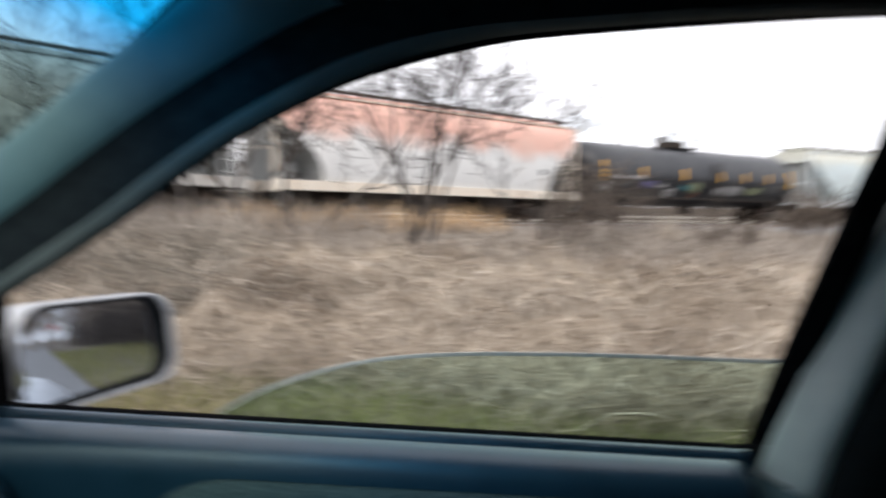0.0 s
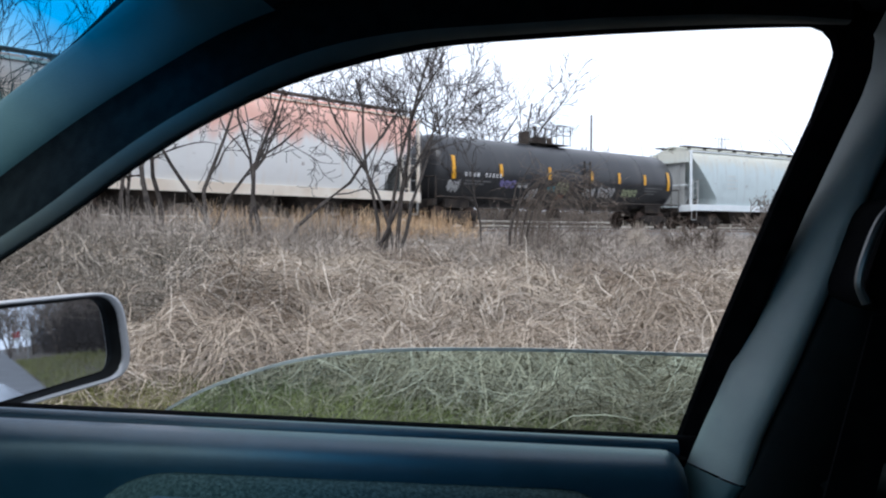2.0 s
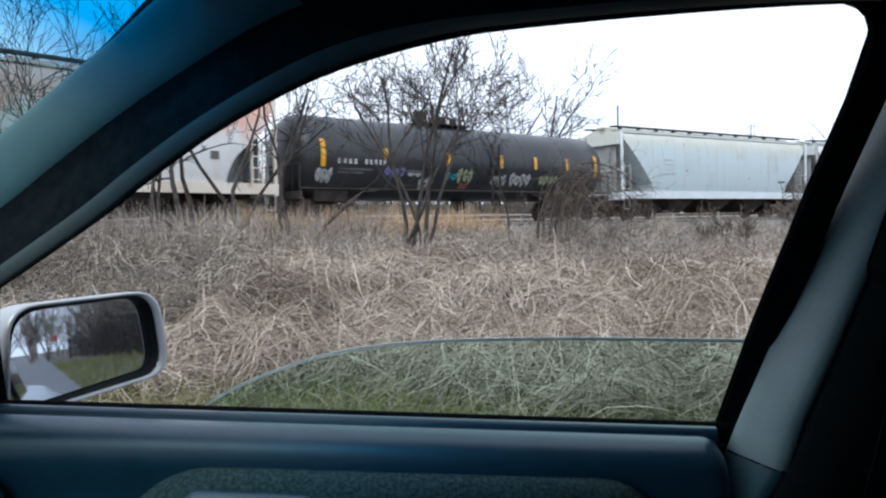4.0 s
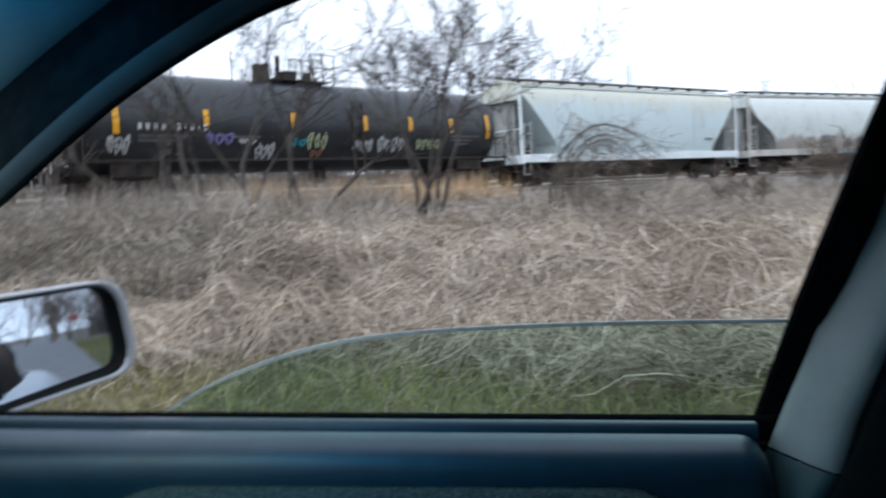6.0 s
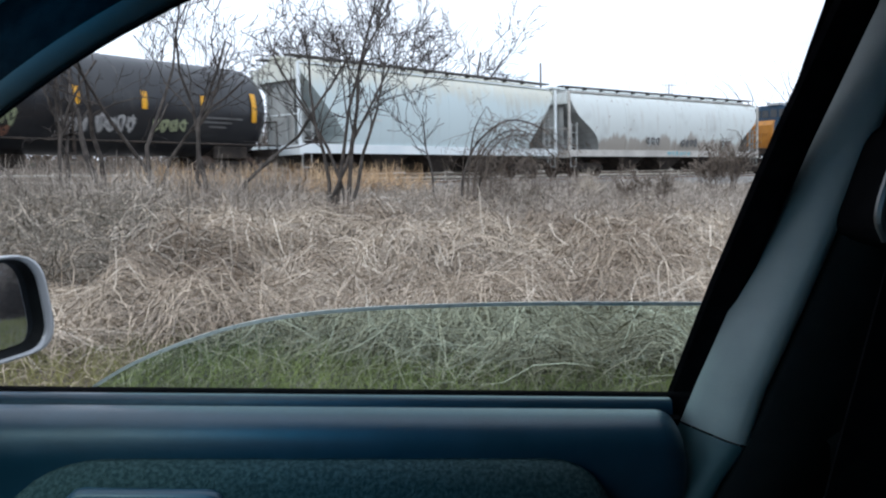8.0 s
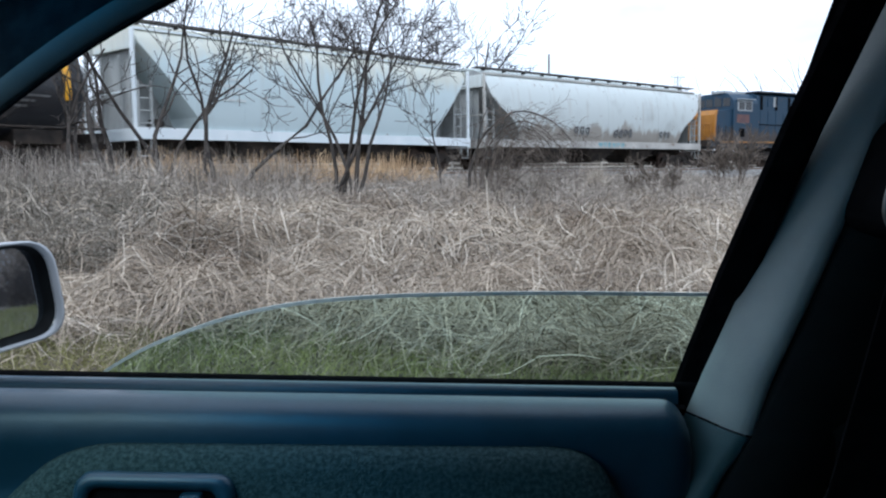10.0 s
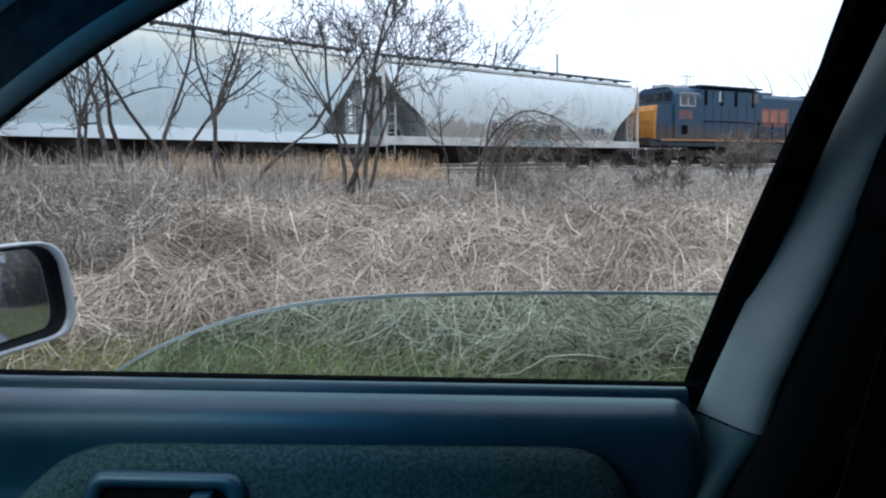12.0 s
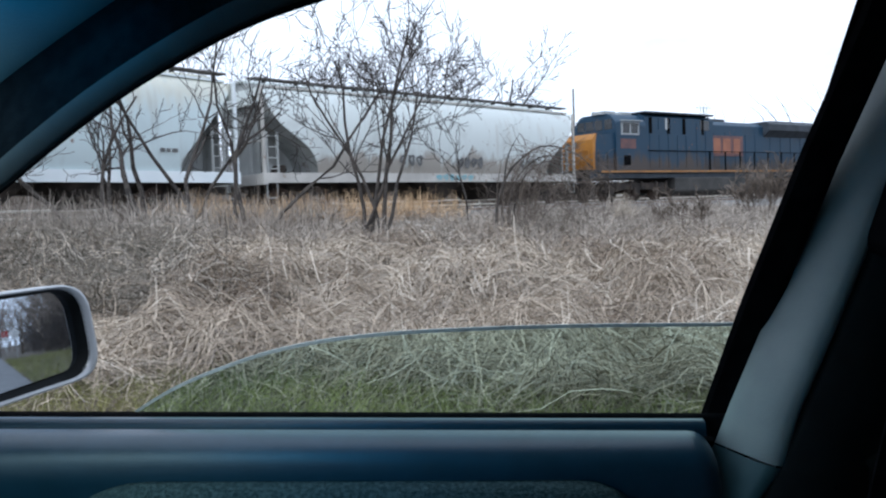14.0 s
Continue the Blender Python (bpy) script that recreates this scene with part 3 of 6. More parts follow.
def hopper_car(q, length, paint, sill_paint, label, end_run=2.1, bulge=0.0, full_post=True, straight=False):
    car = thing("hopper_car", rail_pose(q + train_s(0), 1.95, length - 1.95), label, "railway car", "freight train")
    TRAIN.append((car, q, 1.95, length - 1.95))
    # rounded body: half profile from sill to roof
    half = smooth_line([(1.40, 1.30, 0), (1.49 + bulge * 0.4, 1.75, 0), (1.54 + bulge, 2.5, 0), (1.52 + bulge, 3.2, 0), (1.42, 3.85, 0), (1.16, 4.25, 0), (0.62, 4.45, 0)], 3)
    half = [(p.x, p.y) for p in half] + [(0.25, 4.50)]
    prof = [(-y, z) for y, z in half] + [(y, z) for y, z in reversed(half)]

    def run(z):
        if straight:
            return end_run + (0.25 - end_run) * min(1.0, max(0.0, (z - 1.7) / 2.2))
        u = smoothstep(1.2, 4.1, z)
        return end_run * (1 - u) + 0.22 * u + 0.16 * math.sin(u * math.pi * 2)

    rings = []
    for k in range(13):
        u = k / 12
        rings.append([(run(z) + (length - 2 * run(z)) * u, y, z) for y, z in prof])
    bm = loft(rings, closed=False)
    part("body", bm, paint, car, smooth=True)
    n = len(prof)
    for flip in (0, 1):
        ring = rings[-1] if flip else rings[0]
        bm = bmesh.new()
        vs = [bm.verts.new(p) for p in ring]
        for i in range(n // 2 - 1):
            bm.faces.new((vs[i], vs[i + 1], vs[n - 2 - i], vs[n - 1 - i]))
        # the straight car's right end gets darker steel to stand in for shade
        part("slope_sheet", bm, paint if straight and not flip else M_ENDSTEEL, car)
    # welded seams between the bays
    for u in (0.25, 0.5, 0.75):
        bm = bmesh.new()
        x = length * u
        for (y0, z0), (y1, z1) in zip(prof, prof[1:]):
            add_rod(bm, (x, y0 * 1.002, z0), (x, y1 * 1.002, z1), 0.012, seg=4)
        part("seam", bm, paint, car)
    for side in (-1, 1):
        part("side_sill", box((length / 2, side * 1.47, 1.22), (length, 0.07, 0.34), bevel=0.012), sill_paint, car)
        part("roof_eave", box((length / 2, side * 1.20, 4.29), (length - 0.5, 0.09, 0.07), bevel=0.01), sill_paint, car)
    # running boards on the roof with their brackets
    for side in (-1, 1):
        bm = box((length / 2, side * 0.86, 4.565), (length - 0.1, 0.42, 0.05))
        for i in range(int(length / 1.3)):
            add_box(bm, (0.6 + i * 1.3, side * 0.86, 4.50), (0.025, 0.26, 0.10))
        part("running_board", bm, M_ROOFWALK, car)
    for i in range(10):
        x = length * (i + 0.5) / 10
        part("roof_hatch", box((x, 0, 4.55), (length / 10 - 0.15, 0.5, 0.1), bevel=0.03), paint, car)
    # ends
    for flip in (0, 1):
        def ex(x):
            return length - x if flip else x
        part("end_sill", box((ex(0.1), 0, 1.18), (0.2, 3.0, 0.36), bevel=0.015), sill_paint, car)
        part("end_platform", box((ex(1.0), 0, 1.36), (1.9, 2.8, 0.04)), M_ENDSTEEL, car)
        top = 4.25 if full_post else 2.6
        for side in (-1, 1):
            part("corner_post", box((ex(0.09), side * 1.44, (1.05 + top) / 2), (0.1, 0.1, top - 1.05), bevel=0.01), sill_paint, car)
        part("end_header", box((ex(0.12), 0, 3.95 if full_post else 4.1), (0.1, 2.6, 0.55), bevel=0.02), paint, car)
        part("end_rail", rod((ex(0.08), -1.4, 2.45), (ex(0.08), 1.4, 2.45), 0.025), sill_paint, car)
        for y in (-0.55, 0.55):
            part("end_strut", box((ex(0.15), y, 2.4), (0.08, 0.08, 2.3)), M_ENDSTEEL, car)
        part("end_plate", box((ex(0.30), 0, 2.55), (0.03, 1.7, 2.3), bevel=0.006), M_ENDSTEEL, car, "dirty grey end plate")
        web = [(ex(0.33), 1.36), (ex(0.33), 3.6), (ex(max(0.45, run(3.4))), 3.4), (ex(run(2.6)), 2.6), (ex(run(1.9)), 1.9), (ex(run(1.36)), 1.36)]
        part("end_web", prism(web, -0.02, 0.02), M_ENDSTEEL, car)
        near = -1 if flip else 1
        ladder(car, (ex(0.62), -1.46, 1.3), None, 2.75 if full_post else 2.4, (-0.42, 0, 0), 4, sill_paint if flip and paint is M_PINK else M_ENDSTEEL)
        ladder(car, (ex(0.05), near * 0.95, 0.75), None, 4.2, (0, near * 0.42, 0), 8, M_ENDSTEEL)
        part("step", add_path(bmesh.new(), [(ex(0.15), -1.47, 1.1), (ex(0.15), -1.47, 0.55), (ex(0.55), -1.47, 0.55), (ex(0.55), -1.47, 1.1)], 0.02), M_ENDSTEEL, car)
        coupler(car, ex(0.0), 1 if flip else -1)
        bogie(car, ex(1.95))
    # hand brake and its air gear at the end
    wheel = bmesh.new()
    ring = [(0.02, 0.5 + 0.28 * math.cos(a), 2.3 + 0.28 * math.sin(a)) for a in [i * math.pi / 8 for i in range(17)]]
    add_path(wheel, ring, 0.02)
    for i in (0, 5, 11):
        add_rod(wheel, (0.04, 0.5, 2.3), ring[i], 0.016)
    part("brake_wheel", wheel, M_ROOFWALK, car)
    part("brake_tank", rod((0.9, -0.4, 1.65), (0.9, 0.5, 1.65), 0.2, seg=12), M_ENDSTEEL, car)
    part("brake_cylinder", rod((1.2, -0.9, 1.55), (1.2, -0.3, 1.55), 0.15, seg=12), M_UNDER, car)
    # under the floor: centre sill and bay outlets
    part("centre_sill", box((length / 2, 0, 0.95), (length - 0.4, 0.5, 0.4)), M_UNDER, car)
    for u in (0.3, 0.5, 0.7):
        x = length * u
        w = 1.35
        bm = loft([[(x - w, -1.35, 1.28), (x + w, -1.35, 1.28), (x + w, 1.35, 1.28), (x - w, 1.35, 1.28)],
                   [(x - 0.35, -0.8, 0.34), (x + 0.35, -0.8, 0.34), (x + 0.35, 0.8, 0.34), (x - 0.35, 0.8, 0.34)]])
        part("bay_outlet", bm, M_UNDER, car)
    return car, prof


def stencil_bars(car, x0, z0, y, widths, height, material, name="stencil"):
    x = x0
    for w in widths:
        if w > 0:
            part(name, box((x + w / 2, y, z0), (w, 0.006, height)), material, car)
        x += abs(w) + 0.06


def ribbon_on(points, width, surface):
    """A flat painted stroke laid on a surface; points in (x, z), surface gives y."""
    bm = bmesh.new()
    line = smooth_line([(x, 0, z) for x, z in points], 4)
    pairs = []
    for i, p in enumerate(line):
        d = (line[min(i + 1, len(line) - 1)] - line[max(i - 1, 0)]).normalized()
        nx, nz = -d.z * width / 2, d.x * width / 2
        pairs.append([bm.verts.new((p.x + k * nx, surface(p.z + k * nz), p.z + k * nz)) for k in (-1, 1)])
    for a, b in zip(pairs, pairs[1:]):
        bm.faces.new((a[0], a[1], b[1], b[0]))
    return bm


def scrawl(car, x0, z0, w, h, letters, material, surface, seed, stroke=0.07):
    """Loops and zigzags of spray paint that read as no letters."""
    rnd = random.Random(seed)
    for i in range(letters):
        cx = x0 + w * (i + 0.5) / letters
        pts = []
        n = 7
        for k in range(n):
            a = k * 2.2 + rnd.random()
            pts.append((cx + 0.5 * w / letters * math.cos(a) * rnd.uniform(0.6, 1.1), z0 + h * 0.5 * math.sin(a) * rnd.uniform(0.6, 1.0)))
        part("painted_scrawl", ribbon_on(pts, stroke, surface), material, car)


# pinkish hopper, the one before it, the tank car, two pale hoppers
hopper_car(-32.9, 16.0, M_TAUPE, M_SILLGREY, "dull taupe-grey covered hopper car on the track", 2.0)
pink, _ = hopper_car(-15.8, 15.8, M_PINK, M_SILLCREAM, "grey covered hopper car with faded pinkish-red upper side and cream sill", 2.0)
stencil_bars(pink, 13.2, 2.2, -1.535, [0.3], 0.25, M_GRAFF_DARK)
pale, _ = hopper_car(19.2, 15.55, M_PALE, M_SILLPALE, "pale grey-white covered hopper car with white side sill", 2.2, straight=True)
for k in range(4):
    stencil_bars(pale, 3.0, 3.0 - k * 0.22, -1.56, [0.5, 0.35] if k % 2 else [0.7], 0.08, M_GREY)
stencil_bars(pale, 12.6, 2.0, -1.545, [0.16, 0.12, 0.2], 0.12, M_GRAFF_DARK)
grey, _ = hopper_car(35.85, 17.45, M_GREY, M_SILLGREY, "dusty grey-white bulging hopper car with sprayed scrawls low down", 2.3, 0.05)


def grey_side(z):
    return -(1.535 + 0.05 * smoothstep(1.4, 2.4, z)) - 0.012


scrawl(grey, 9.2, 1.85, 1.6, 0.5, 4, M_GRAFF_DARK, grey_side, 5, 0.08)
scrawl(grey, 6.0, 1.9, 1.3, 0.45, 3, M_GRAFF_DARK, grey_side, 6, 0.07)
scrawl(grey, 13.2, 1.85, 1.0, 0.4, 3, M_GRAFF_DARK, grey_side, 7, 0.06)
scrawl(grey, 8.0, 1.24, 2.2, 0.26, 6, M_GRAFF_CYAN, lambda z: -1.512, 8, 0.05)


def tank_car(q, length):
    car = thing("tank_car", rail_pose(q + train_s(0), 2.1, length - 2.3), "dirty black tank car with yellow reflective stripes and sprayed scrawls", "railway car", "freight train")
    TRAIN.append((car, q, 2.1, length - 2.3))
    R, zc = 1.5, 2.42
    x0, x1 = 0.55, length - 0.75
    stations = [(x0, 0.02), (x0 + 0.06, 0.45), (x0 + 0.2, 0.76), (x0 + 0.42, 0.93), (x0 + 0.7, 1.0)]
    stations += [(x0 + 0.7 + (x1 - x0 - 1.4) * k / 10, 1.0) for k in range(1, 10)]
    stations += [(x1 - 0.7, 1.0), (x1 - 0.42, 0.93), (x1 - 0.2, 0.76), (x1 - 0.06, 0.45), (x1, 0.02)]
    seg = 40
    rings = [[(x, -R * f * math.sin(2 * math.pi * k / seg), zc + R * f * math.cos(2 * math.pi * k / seg)) for k in range(seg)] for x, f in stations]
    part("tank", loft(rings), M_TANK, car, smooth=True)

    def skin(z):
        return -math.sqrt(max(0.01, (R + 0.03) ** 2 - (z - zc) ** 2))

    for k in range(1, 6):
        x = x0 + 0.7 + (x1 - x0 - 1.4) * k / 6
        bm = bmesh.new()
        ring = [(x, -(R + 0.004) * math.sin(2 * math.pi * i / 24), zc + (R + 0.004) * math.cos(2 * math.pi * i / 24)) for i in range(25)]
        part("weld_seam", add_path(bm, ring, 0.012, 4), M_TANK, car)
    for x, w, h in ((1.97, 0.19, 0.95), (4.67, 0.18, 0.52), (7.75, 0.2, 0.55), (10.72, 0.17, 0.52), (12.83, 0.18, 0.52), (14.94, 0.18, 0.52), (17.0, 0.2, 0.95)):
        part("reflective_stripe", ribbon_on([(x - q, 2.5 - h / 2), (x - q, 2.5), (x - q, 2.5 + h / 2)], w, skin), M_REFLECT, car)
    # reporting marks, worn away to bars
    x = 2.55 - q
    for i, w in enumerate((0.16, 0.17, 0.15, 0.17, -0.16, 0.16, 0.12, 0.16, 0.12, 0.16)):
        if w > 0:
            part("stencil", ribbon_on([(x + w / 2, 2.16), (x + w / 2, 2.24), (x + w / 2, 2.33)], w * 0.7, skin), M_STENCIL, car)
        x += abs(w) + 0.07
    for x, z, w in ((2.6, 1.98, 1.5), (2.6, 1.86, 1.1), (5.6, 1.98, 0.9), (14.9, 2.1, 1.6), (14.9, 1.96, 1.2), (15.2, 1.82, 0.7)):
        part("stencil", ribbon_on([(x - q, z), (x - q + w / 2, z), (x - q + w, z)], 0.06, skin), M_GRAFF_DARK, car)
    for i, (x, z, w, h, n, c) in enumerate(((1.7, 1.75, 0.7, 0.6, 3, 0), (4.6, 1.95, 1.0, 0.4, 3, 3), (6.4, 1.6, 0.7, 0.6, 3, 0), (7.6, 1.85, 0.7, 0.3, 2, 1), (8.3, 1.9, 0.8, 0.6, 3, 2), (5.75, 1.86, 0.7, 0.12, 2, 0),
                                        (10.2, 1.75, 0.9, 0.5, 4, 0), (11.3, 1.8, 1.3, 0.6, 4, 0), (13.1, 1.8, 1.3, 0.5, 4, 2), (8.5, 1.5, 0.5, 0.3, 2, 4))):
        scrawl(car, x - q, z, w, h, n, GRAFFITI[c], skin, 20 + i, 0.055)
    # fittings on top
    top = zc + R
    fx = 8.5 - q
    part("manway", rod((fx + 0.1, 0, top - 0.1), (fx + 0.1, 0, top + 0.38), 0.36, seg=18), M_UNDER, car)
    part("valve_box", rod((fx - 0.95, -0.1, top - 0.1), (fx - 0.95, -0.1, top + 0.55), 0.27, seg=14), M_UNDER, car)
    part("vent_pipe", rod((fx - 0.35, -0.2, top - 0.1), (fx - 0.35, -0.2, top + 0.85), 0.08, seg=10), M_UNDER, car)
    part("relief_valve", rod((fx + 1.0, 0.1, top - 0.1), (fx + 1.0, 0.1, top + 0.42), 0.15, seg=12), M_UNDER, car)
    part("top_platform", box((fx + 0.4, 0, top + 0.05), (2.4, 1.2, 0.04)), M_UNDER, car)
    for side in (-0.6, 0.6):
        bm = bmesh.new()
        for z in (0.5, 0.95):
            add_rod(bm, (fx + 0.7, side, top + z), (fx + 1.7, side, top + z), 0.022)
        for x in (fx + 0.7, fx + 1.2, fx + 1.7):
            add_rod(bm, (x, side, top), (x, side, top + 0.95), 0.022)
        part("platform_rail", bm, M_UNDER, car)
    part("marker_post", rod((fx - 2.2, -0.4, top - 0.1), (fx - 2.2, -0.4, top + 0.85), 0.02), M_UNDER, car)
    # grab rails along the sides, ladder, stub sills, saddles
    for side in (-1, 1):
        bm = rod((0.5, side * 1.5, 1.28), (length - 0.6, side * 1.5, 1.28), 0.03)
        for i in range(8):
            x = 1 + i * (length - 2.2) / 7
            add_rod(bm, (x, side * 1.5, 1.28), (x, side * 1.1, 1.35), 0.02)
        part("side_rail", bm, M_UNDER, car)
    for x in (0.5, length - 0.7):
        part("end_sill", box((x, 0, 1.05), (0.22, 2.8, 0.26), bevel=0.015), M_UNDER, car)
        part("end_rail", add_path(bmesh.new(), [(x, -1.45, 1.1), (x, -1.45, 2.1), (x, 1.45, 2.1), (x, 1.45, 1.1)], 0.025), M_UNDER, car)
        for y in (-1.0, -0.5):
            part("grab_iron", rod((x, y, 1.1), (x, y, 2.1), 0.02), M_UNDER, car)
    for x in (2.1, length - 2.3):
        bogie(car, x)
        part("saddle", box((x, 0, 1.05), (1.4, 1.9, 0.4), bevel=0.03), M_UNDER, car)
    part("stub_sill", box((1.6, 0, 0.9), (2.6, 0.5, 0.34)), M_UNDER, car)
    part("stub_sill", box((length - 1.8, 0, 0.9), (2.6, 0.5, 0.34)), M_UNDER, car)
    part("bottom_outlet", rod((length / 2, 0, 0.55), (length / 2, 0, 1.0), 0.3, seg=14), M_UNDER, car)
    ladder(car, (length / 2 + 0.5, -1.53, 0.7), None, 3.2, (0.42, 0, 0), 7, M_UNDER)
    coupler(car, 0.35, -1)
    coupler(car, length - 0.55, 1)


tank_car(0.55, 18.2)


def locomotive(q):
    car = thing("locomotive", rail_pose(q + train_s(0), 3.7, 17.6), "dark blue diesel locomotive with yellow nose and orange side emblem", "locomotive", "freight train")
    TRAIN.append((car, q, 3.7, 17.6))
    L = 22.0
    # frame and walkway
    part("frame", box((L / 2, 0, 1.36), (L - 0.3, 2.7, 0.34), bevel=0.02), M_LOCO_DARK, car)
    for side in (-1, 1):
        part("walkway_edge", box((L / 2 + 0.2, side * 1.47, 1.53), (L - 1.2, 0.05, 0.10), bevel=0.01), M_LOCO_STRIPE, car, "orange-yellow frame stripe")
    part("walkway", box((L / 2, 0, 1.56), (L - 0.4, 2.96, 0.05)), M_LOCO_DARK, car)
    # nose: yellow front face, blue sides
    nose = prism(rounded([(0.50, 1.58), (0.42, 3.1), (0.62, 3.35), (2.0, 3.5), (2.0, 1.58)], [0.02, 0.12, 0.1, 0.02, 0.02]), -1.36, 1.36, bevel=0.03)
    part("nose", nose, M_LOCO, car)
    part("nose_front", loft([[(0.36, -1.40, 1.6), (0.36, 1.40, 1.6), (0.30, 1.40, 2.2), (0.30, -1.40, 2.2)], [(0.46, -1.40, 1.6), (0.46, 1.40, 1.6), (0.46, 1.40, 2.2), (0.46, -1.40, 2.2)]]), M_LOCO_YELLOW, car, "yellow nose plate")
    part("nose_front", prism([(0.30, 2.2), (0.34, 3.12), (0.54, 3.42), (0.62, 3.42), (0.52, 3.0), (0.46, 2.2)], -1.40, 1.40), M_LOCO_YELLOW, car, "yellow nose plate")
    part("nose_door", box((0.29, 0.5, 2.4), (0.03, 0.6, 1.5), bevel=0.01), M_LOCO_YELLOW, car)
    for y in (-0.25, 0.25):
        part("headlight", rod((0.26, y, 2.95), (0.34, y, 2.95), 0.1, seg=14), M_CHROME, car)
    part("anticlimber", box((0.2, 0, 1.45), (0.4, 2.6, 0.4), bevel=0.03), M_UNDER, car)
    part("plow", prism([(0.0, 0.15), (0.25, 1.0), (0.4, 1.0), (0.4, 0.15)], -1.4, 1.4), M_UNDER, car)
    # cab
    cab = prism(rounded([(-1.46, 1.58), (-1.46, 4.0), (-1.0, 4.5), (1.0, 4.5), (1.46, 4.0), (1.46, 1.58)], [0.02, 0.2, 0.3, 0.3, 0.2, 0.02]), 1.95, 4.25, "x", bevel=0.02)
    part("cab", cab, M_LOCO, car)
    for y in (-0.95, -0.3, 0.35, 0.95):
        part("windscreen", box((1.94, y, 3.95), (0.02, 0.52, 0.5)), M_WINDOW_DARK, car)
    for side in (-1, 1):
        fr = part("cab_window", box((3.0, side * 1.47, 3.72), (1.35, 0.04, 0.66), bevel=0.01), M_WHITE_TRIM, car, "white-framed cab window")
        for dx in (-0.32, 0.32):
            part("pane", box((3.0 + dx, side * 1.495, 3.72), (0.5, 0.02, 0.48)), M_WINDOW_DARK, fr)
        part("cab_awning", box((3.0, side * 1.58, 4.10), (1.5, 0.25, 0.04)), M_WHITE_TRIM, car)
        part("emblem", box((2.85, side * 1.465, 2.95), (1.15, 0.012, 0.5)), M_LOGO_FADED, car, "worn reddish emblem")
        part("vent_grille", box((2.75, side * 1.468, 2.1), (0.5, 0.02, 0.5)), M_BLACK, car)
    for x in (2.25, 3.5):
        part("roof_unit", box((x, -0.35, 4.56), (0.8, 0.9, 0.16), bevel=0.03), M_WHITE_TRIM, car, "white box on the cab roof")
    part("horn", rod((3.0, 0.5, 4.62), (2.4, 0.5, 4.66), 0.06, 0.1, 8), M_CHROME, car)
    # long hood in stages
    def hood(x0, x1, half, top, slope, mat_, name):
        return part(name, prism(rounded([(-half, 1.58), (-half, top - slope), (-half + 0.35, top), (half - 0.35, top), (half, top - slope), (half, 1.58)], 0.05), x0, x1, "x", bevel=0.015), mat_, car)
    hood(4.25, 10.0, 1.38, 4.55, 0.18, M_LOCO, "engine_hood")
    part("hood_roof", box((7.1, 0, 4.62), (5.8, 2.9, 0.09), bevel=0.02), M_LOCO_DARK, car)
    hood(10.0, 15.4, 1.12, 4.40, 0.25, M_LOCO, "engine_hood")
    part("exhaust_stack", box((11.9, 0, 4.5), (1.3, 0.7, 0.22), bevel=0.03), M_LOCO_DARK, car)
    hood(15.4, 21.2, 1.12, 4.1, 0.15, M_LOCO, "radiator_hood")
    wing = prism([(-1.12, 3.55), (-1.56, 3.95), (-1.56, 4.32), (-1.3, 4.48), (1.3, 4.48), (1.56, 4.32), (1.56, 3.95), (1.12, 3.55)], 15.2, 21.7, "x", bevel=0.02)
    part("radiator_wing", wing, M_LOCO_DARK, car, "dark overhanging radiator housing")
    part("radiator_fan", box((18.5, 0, 4.53), (4.6, 2.0, 0.1), bevel=0.03), M_LOCO_DARK, car)
    for side in (-1, 1):
        for i, x in enumerate((4.6, 5.35, 6.1, 6.85, 7.6, 8.5, 9.3)):
            part("hood_door", box((x + 0.3, side * 1.39, 3.0 if i > 4 else 2.6), (0.62, 0.02, 2.4 if i > 4 else 1.7), bevel=0.006), M_LOCO, car)
        for i, x in enumerate((4.55, 6.0, 7.3, 8.9)):
            part("hood_vent", box((x + 0.12, side * 1.395, 3.95), (0.22, 0.03, 0.85)), M_BLACK, car)
        part("blower_window", box((9.2, side * 1.395, 4.05), (0.8, 0.03, 0.55)), M_WINDOW_DARK, car)
        for i, x in enumerate((5.2, 5.75)):
            part("hood_sash", box((x + 0.25, side * 1.395, 4.05), (0.3, 0.03, 0.6)), M_WHITE_TRIM if i else M_LOCO, car)
        for x in (10.4, 11.4, 12.4, 13.4, 14.4, 15.9, 17.0, 18.1, 19.2, 20.3):
            part("hood_door", box((x + 0.42, side * 1.13, 2.75), (0.86, 0.02, 1.9), bevel=0.006), M_LOCO, car)
        part("emblem_panel", box((11.6, side * 1.155, 2.98), (3.0, 0.012, 1.15)), M_LOGO_FADED, car, "faded orange-red panel")
        for k, (x, w) in enumerate(((10.55, 0.7), (11.5, 0.7), (12.45, 0.6))):
            part("emblem", box((x + 0.05, side * 1.165, 2.98), (w, 0.012, 0.85), bevel=0.004), M_LOGO, car, "orange block of the side emblem")
        # handrail with stanchions
        bm = rod((4.4, side * 1.44, 2.62), (21.6, side * 1.44, 2.62), 0.022)
        part("handrail", bm, M_BLACK, car)
        for x in (9.6, 11.0, 12.4, 13.8, 15.2, 16.6, 18.0, 19.4, 20.6, 21.6):
            part("stanchion", box((x, side * 1.44, 2.1), (0.07, 0.05, 1.06)), M_BLACK, car)
        for zz in (0.35, 0.65, 0.95, 1.25):
            part("step", box((0.95, side * 1.3, zz), (0.7, 0.3, 0.04)), M_UNDER, car)
        bm = bmesh.new()
        for x in (0.62, 1.28):
            add_rod(bm, (x, side * 1.46, 0.3), (x, side * 1.46, 2.5), 0.022)
        part("step_rail", bm, M_UNDER, car)
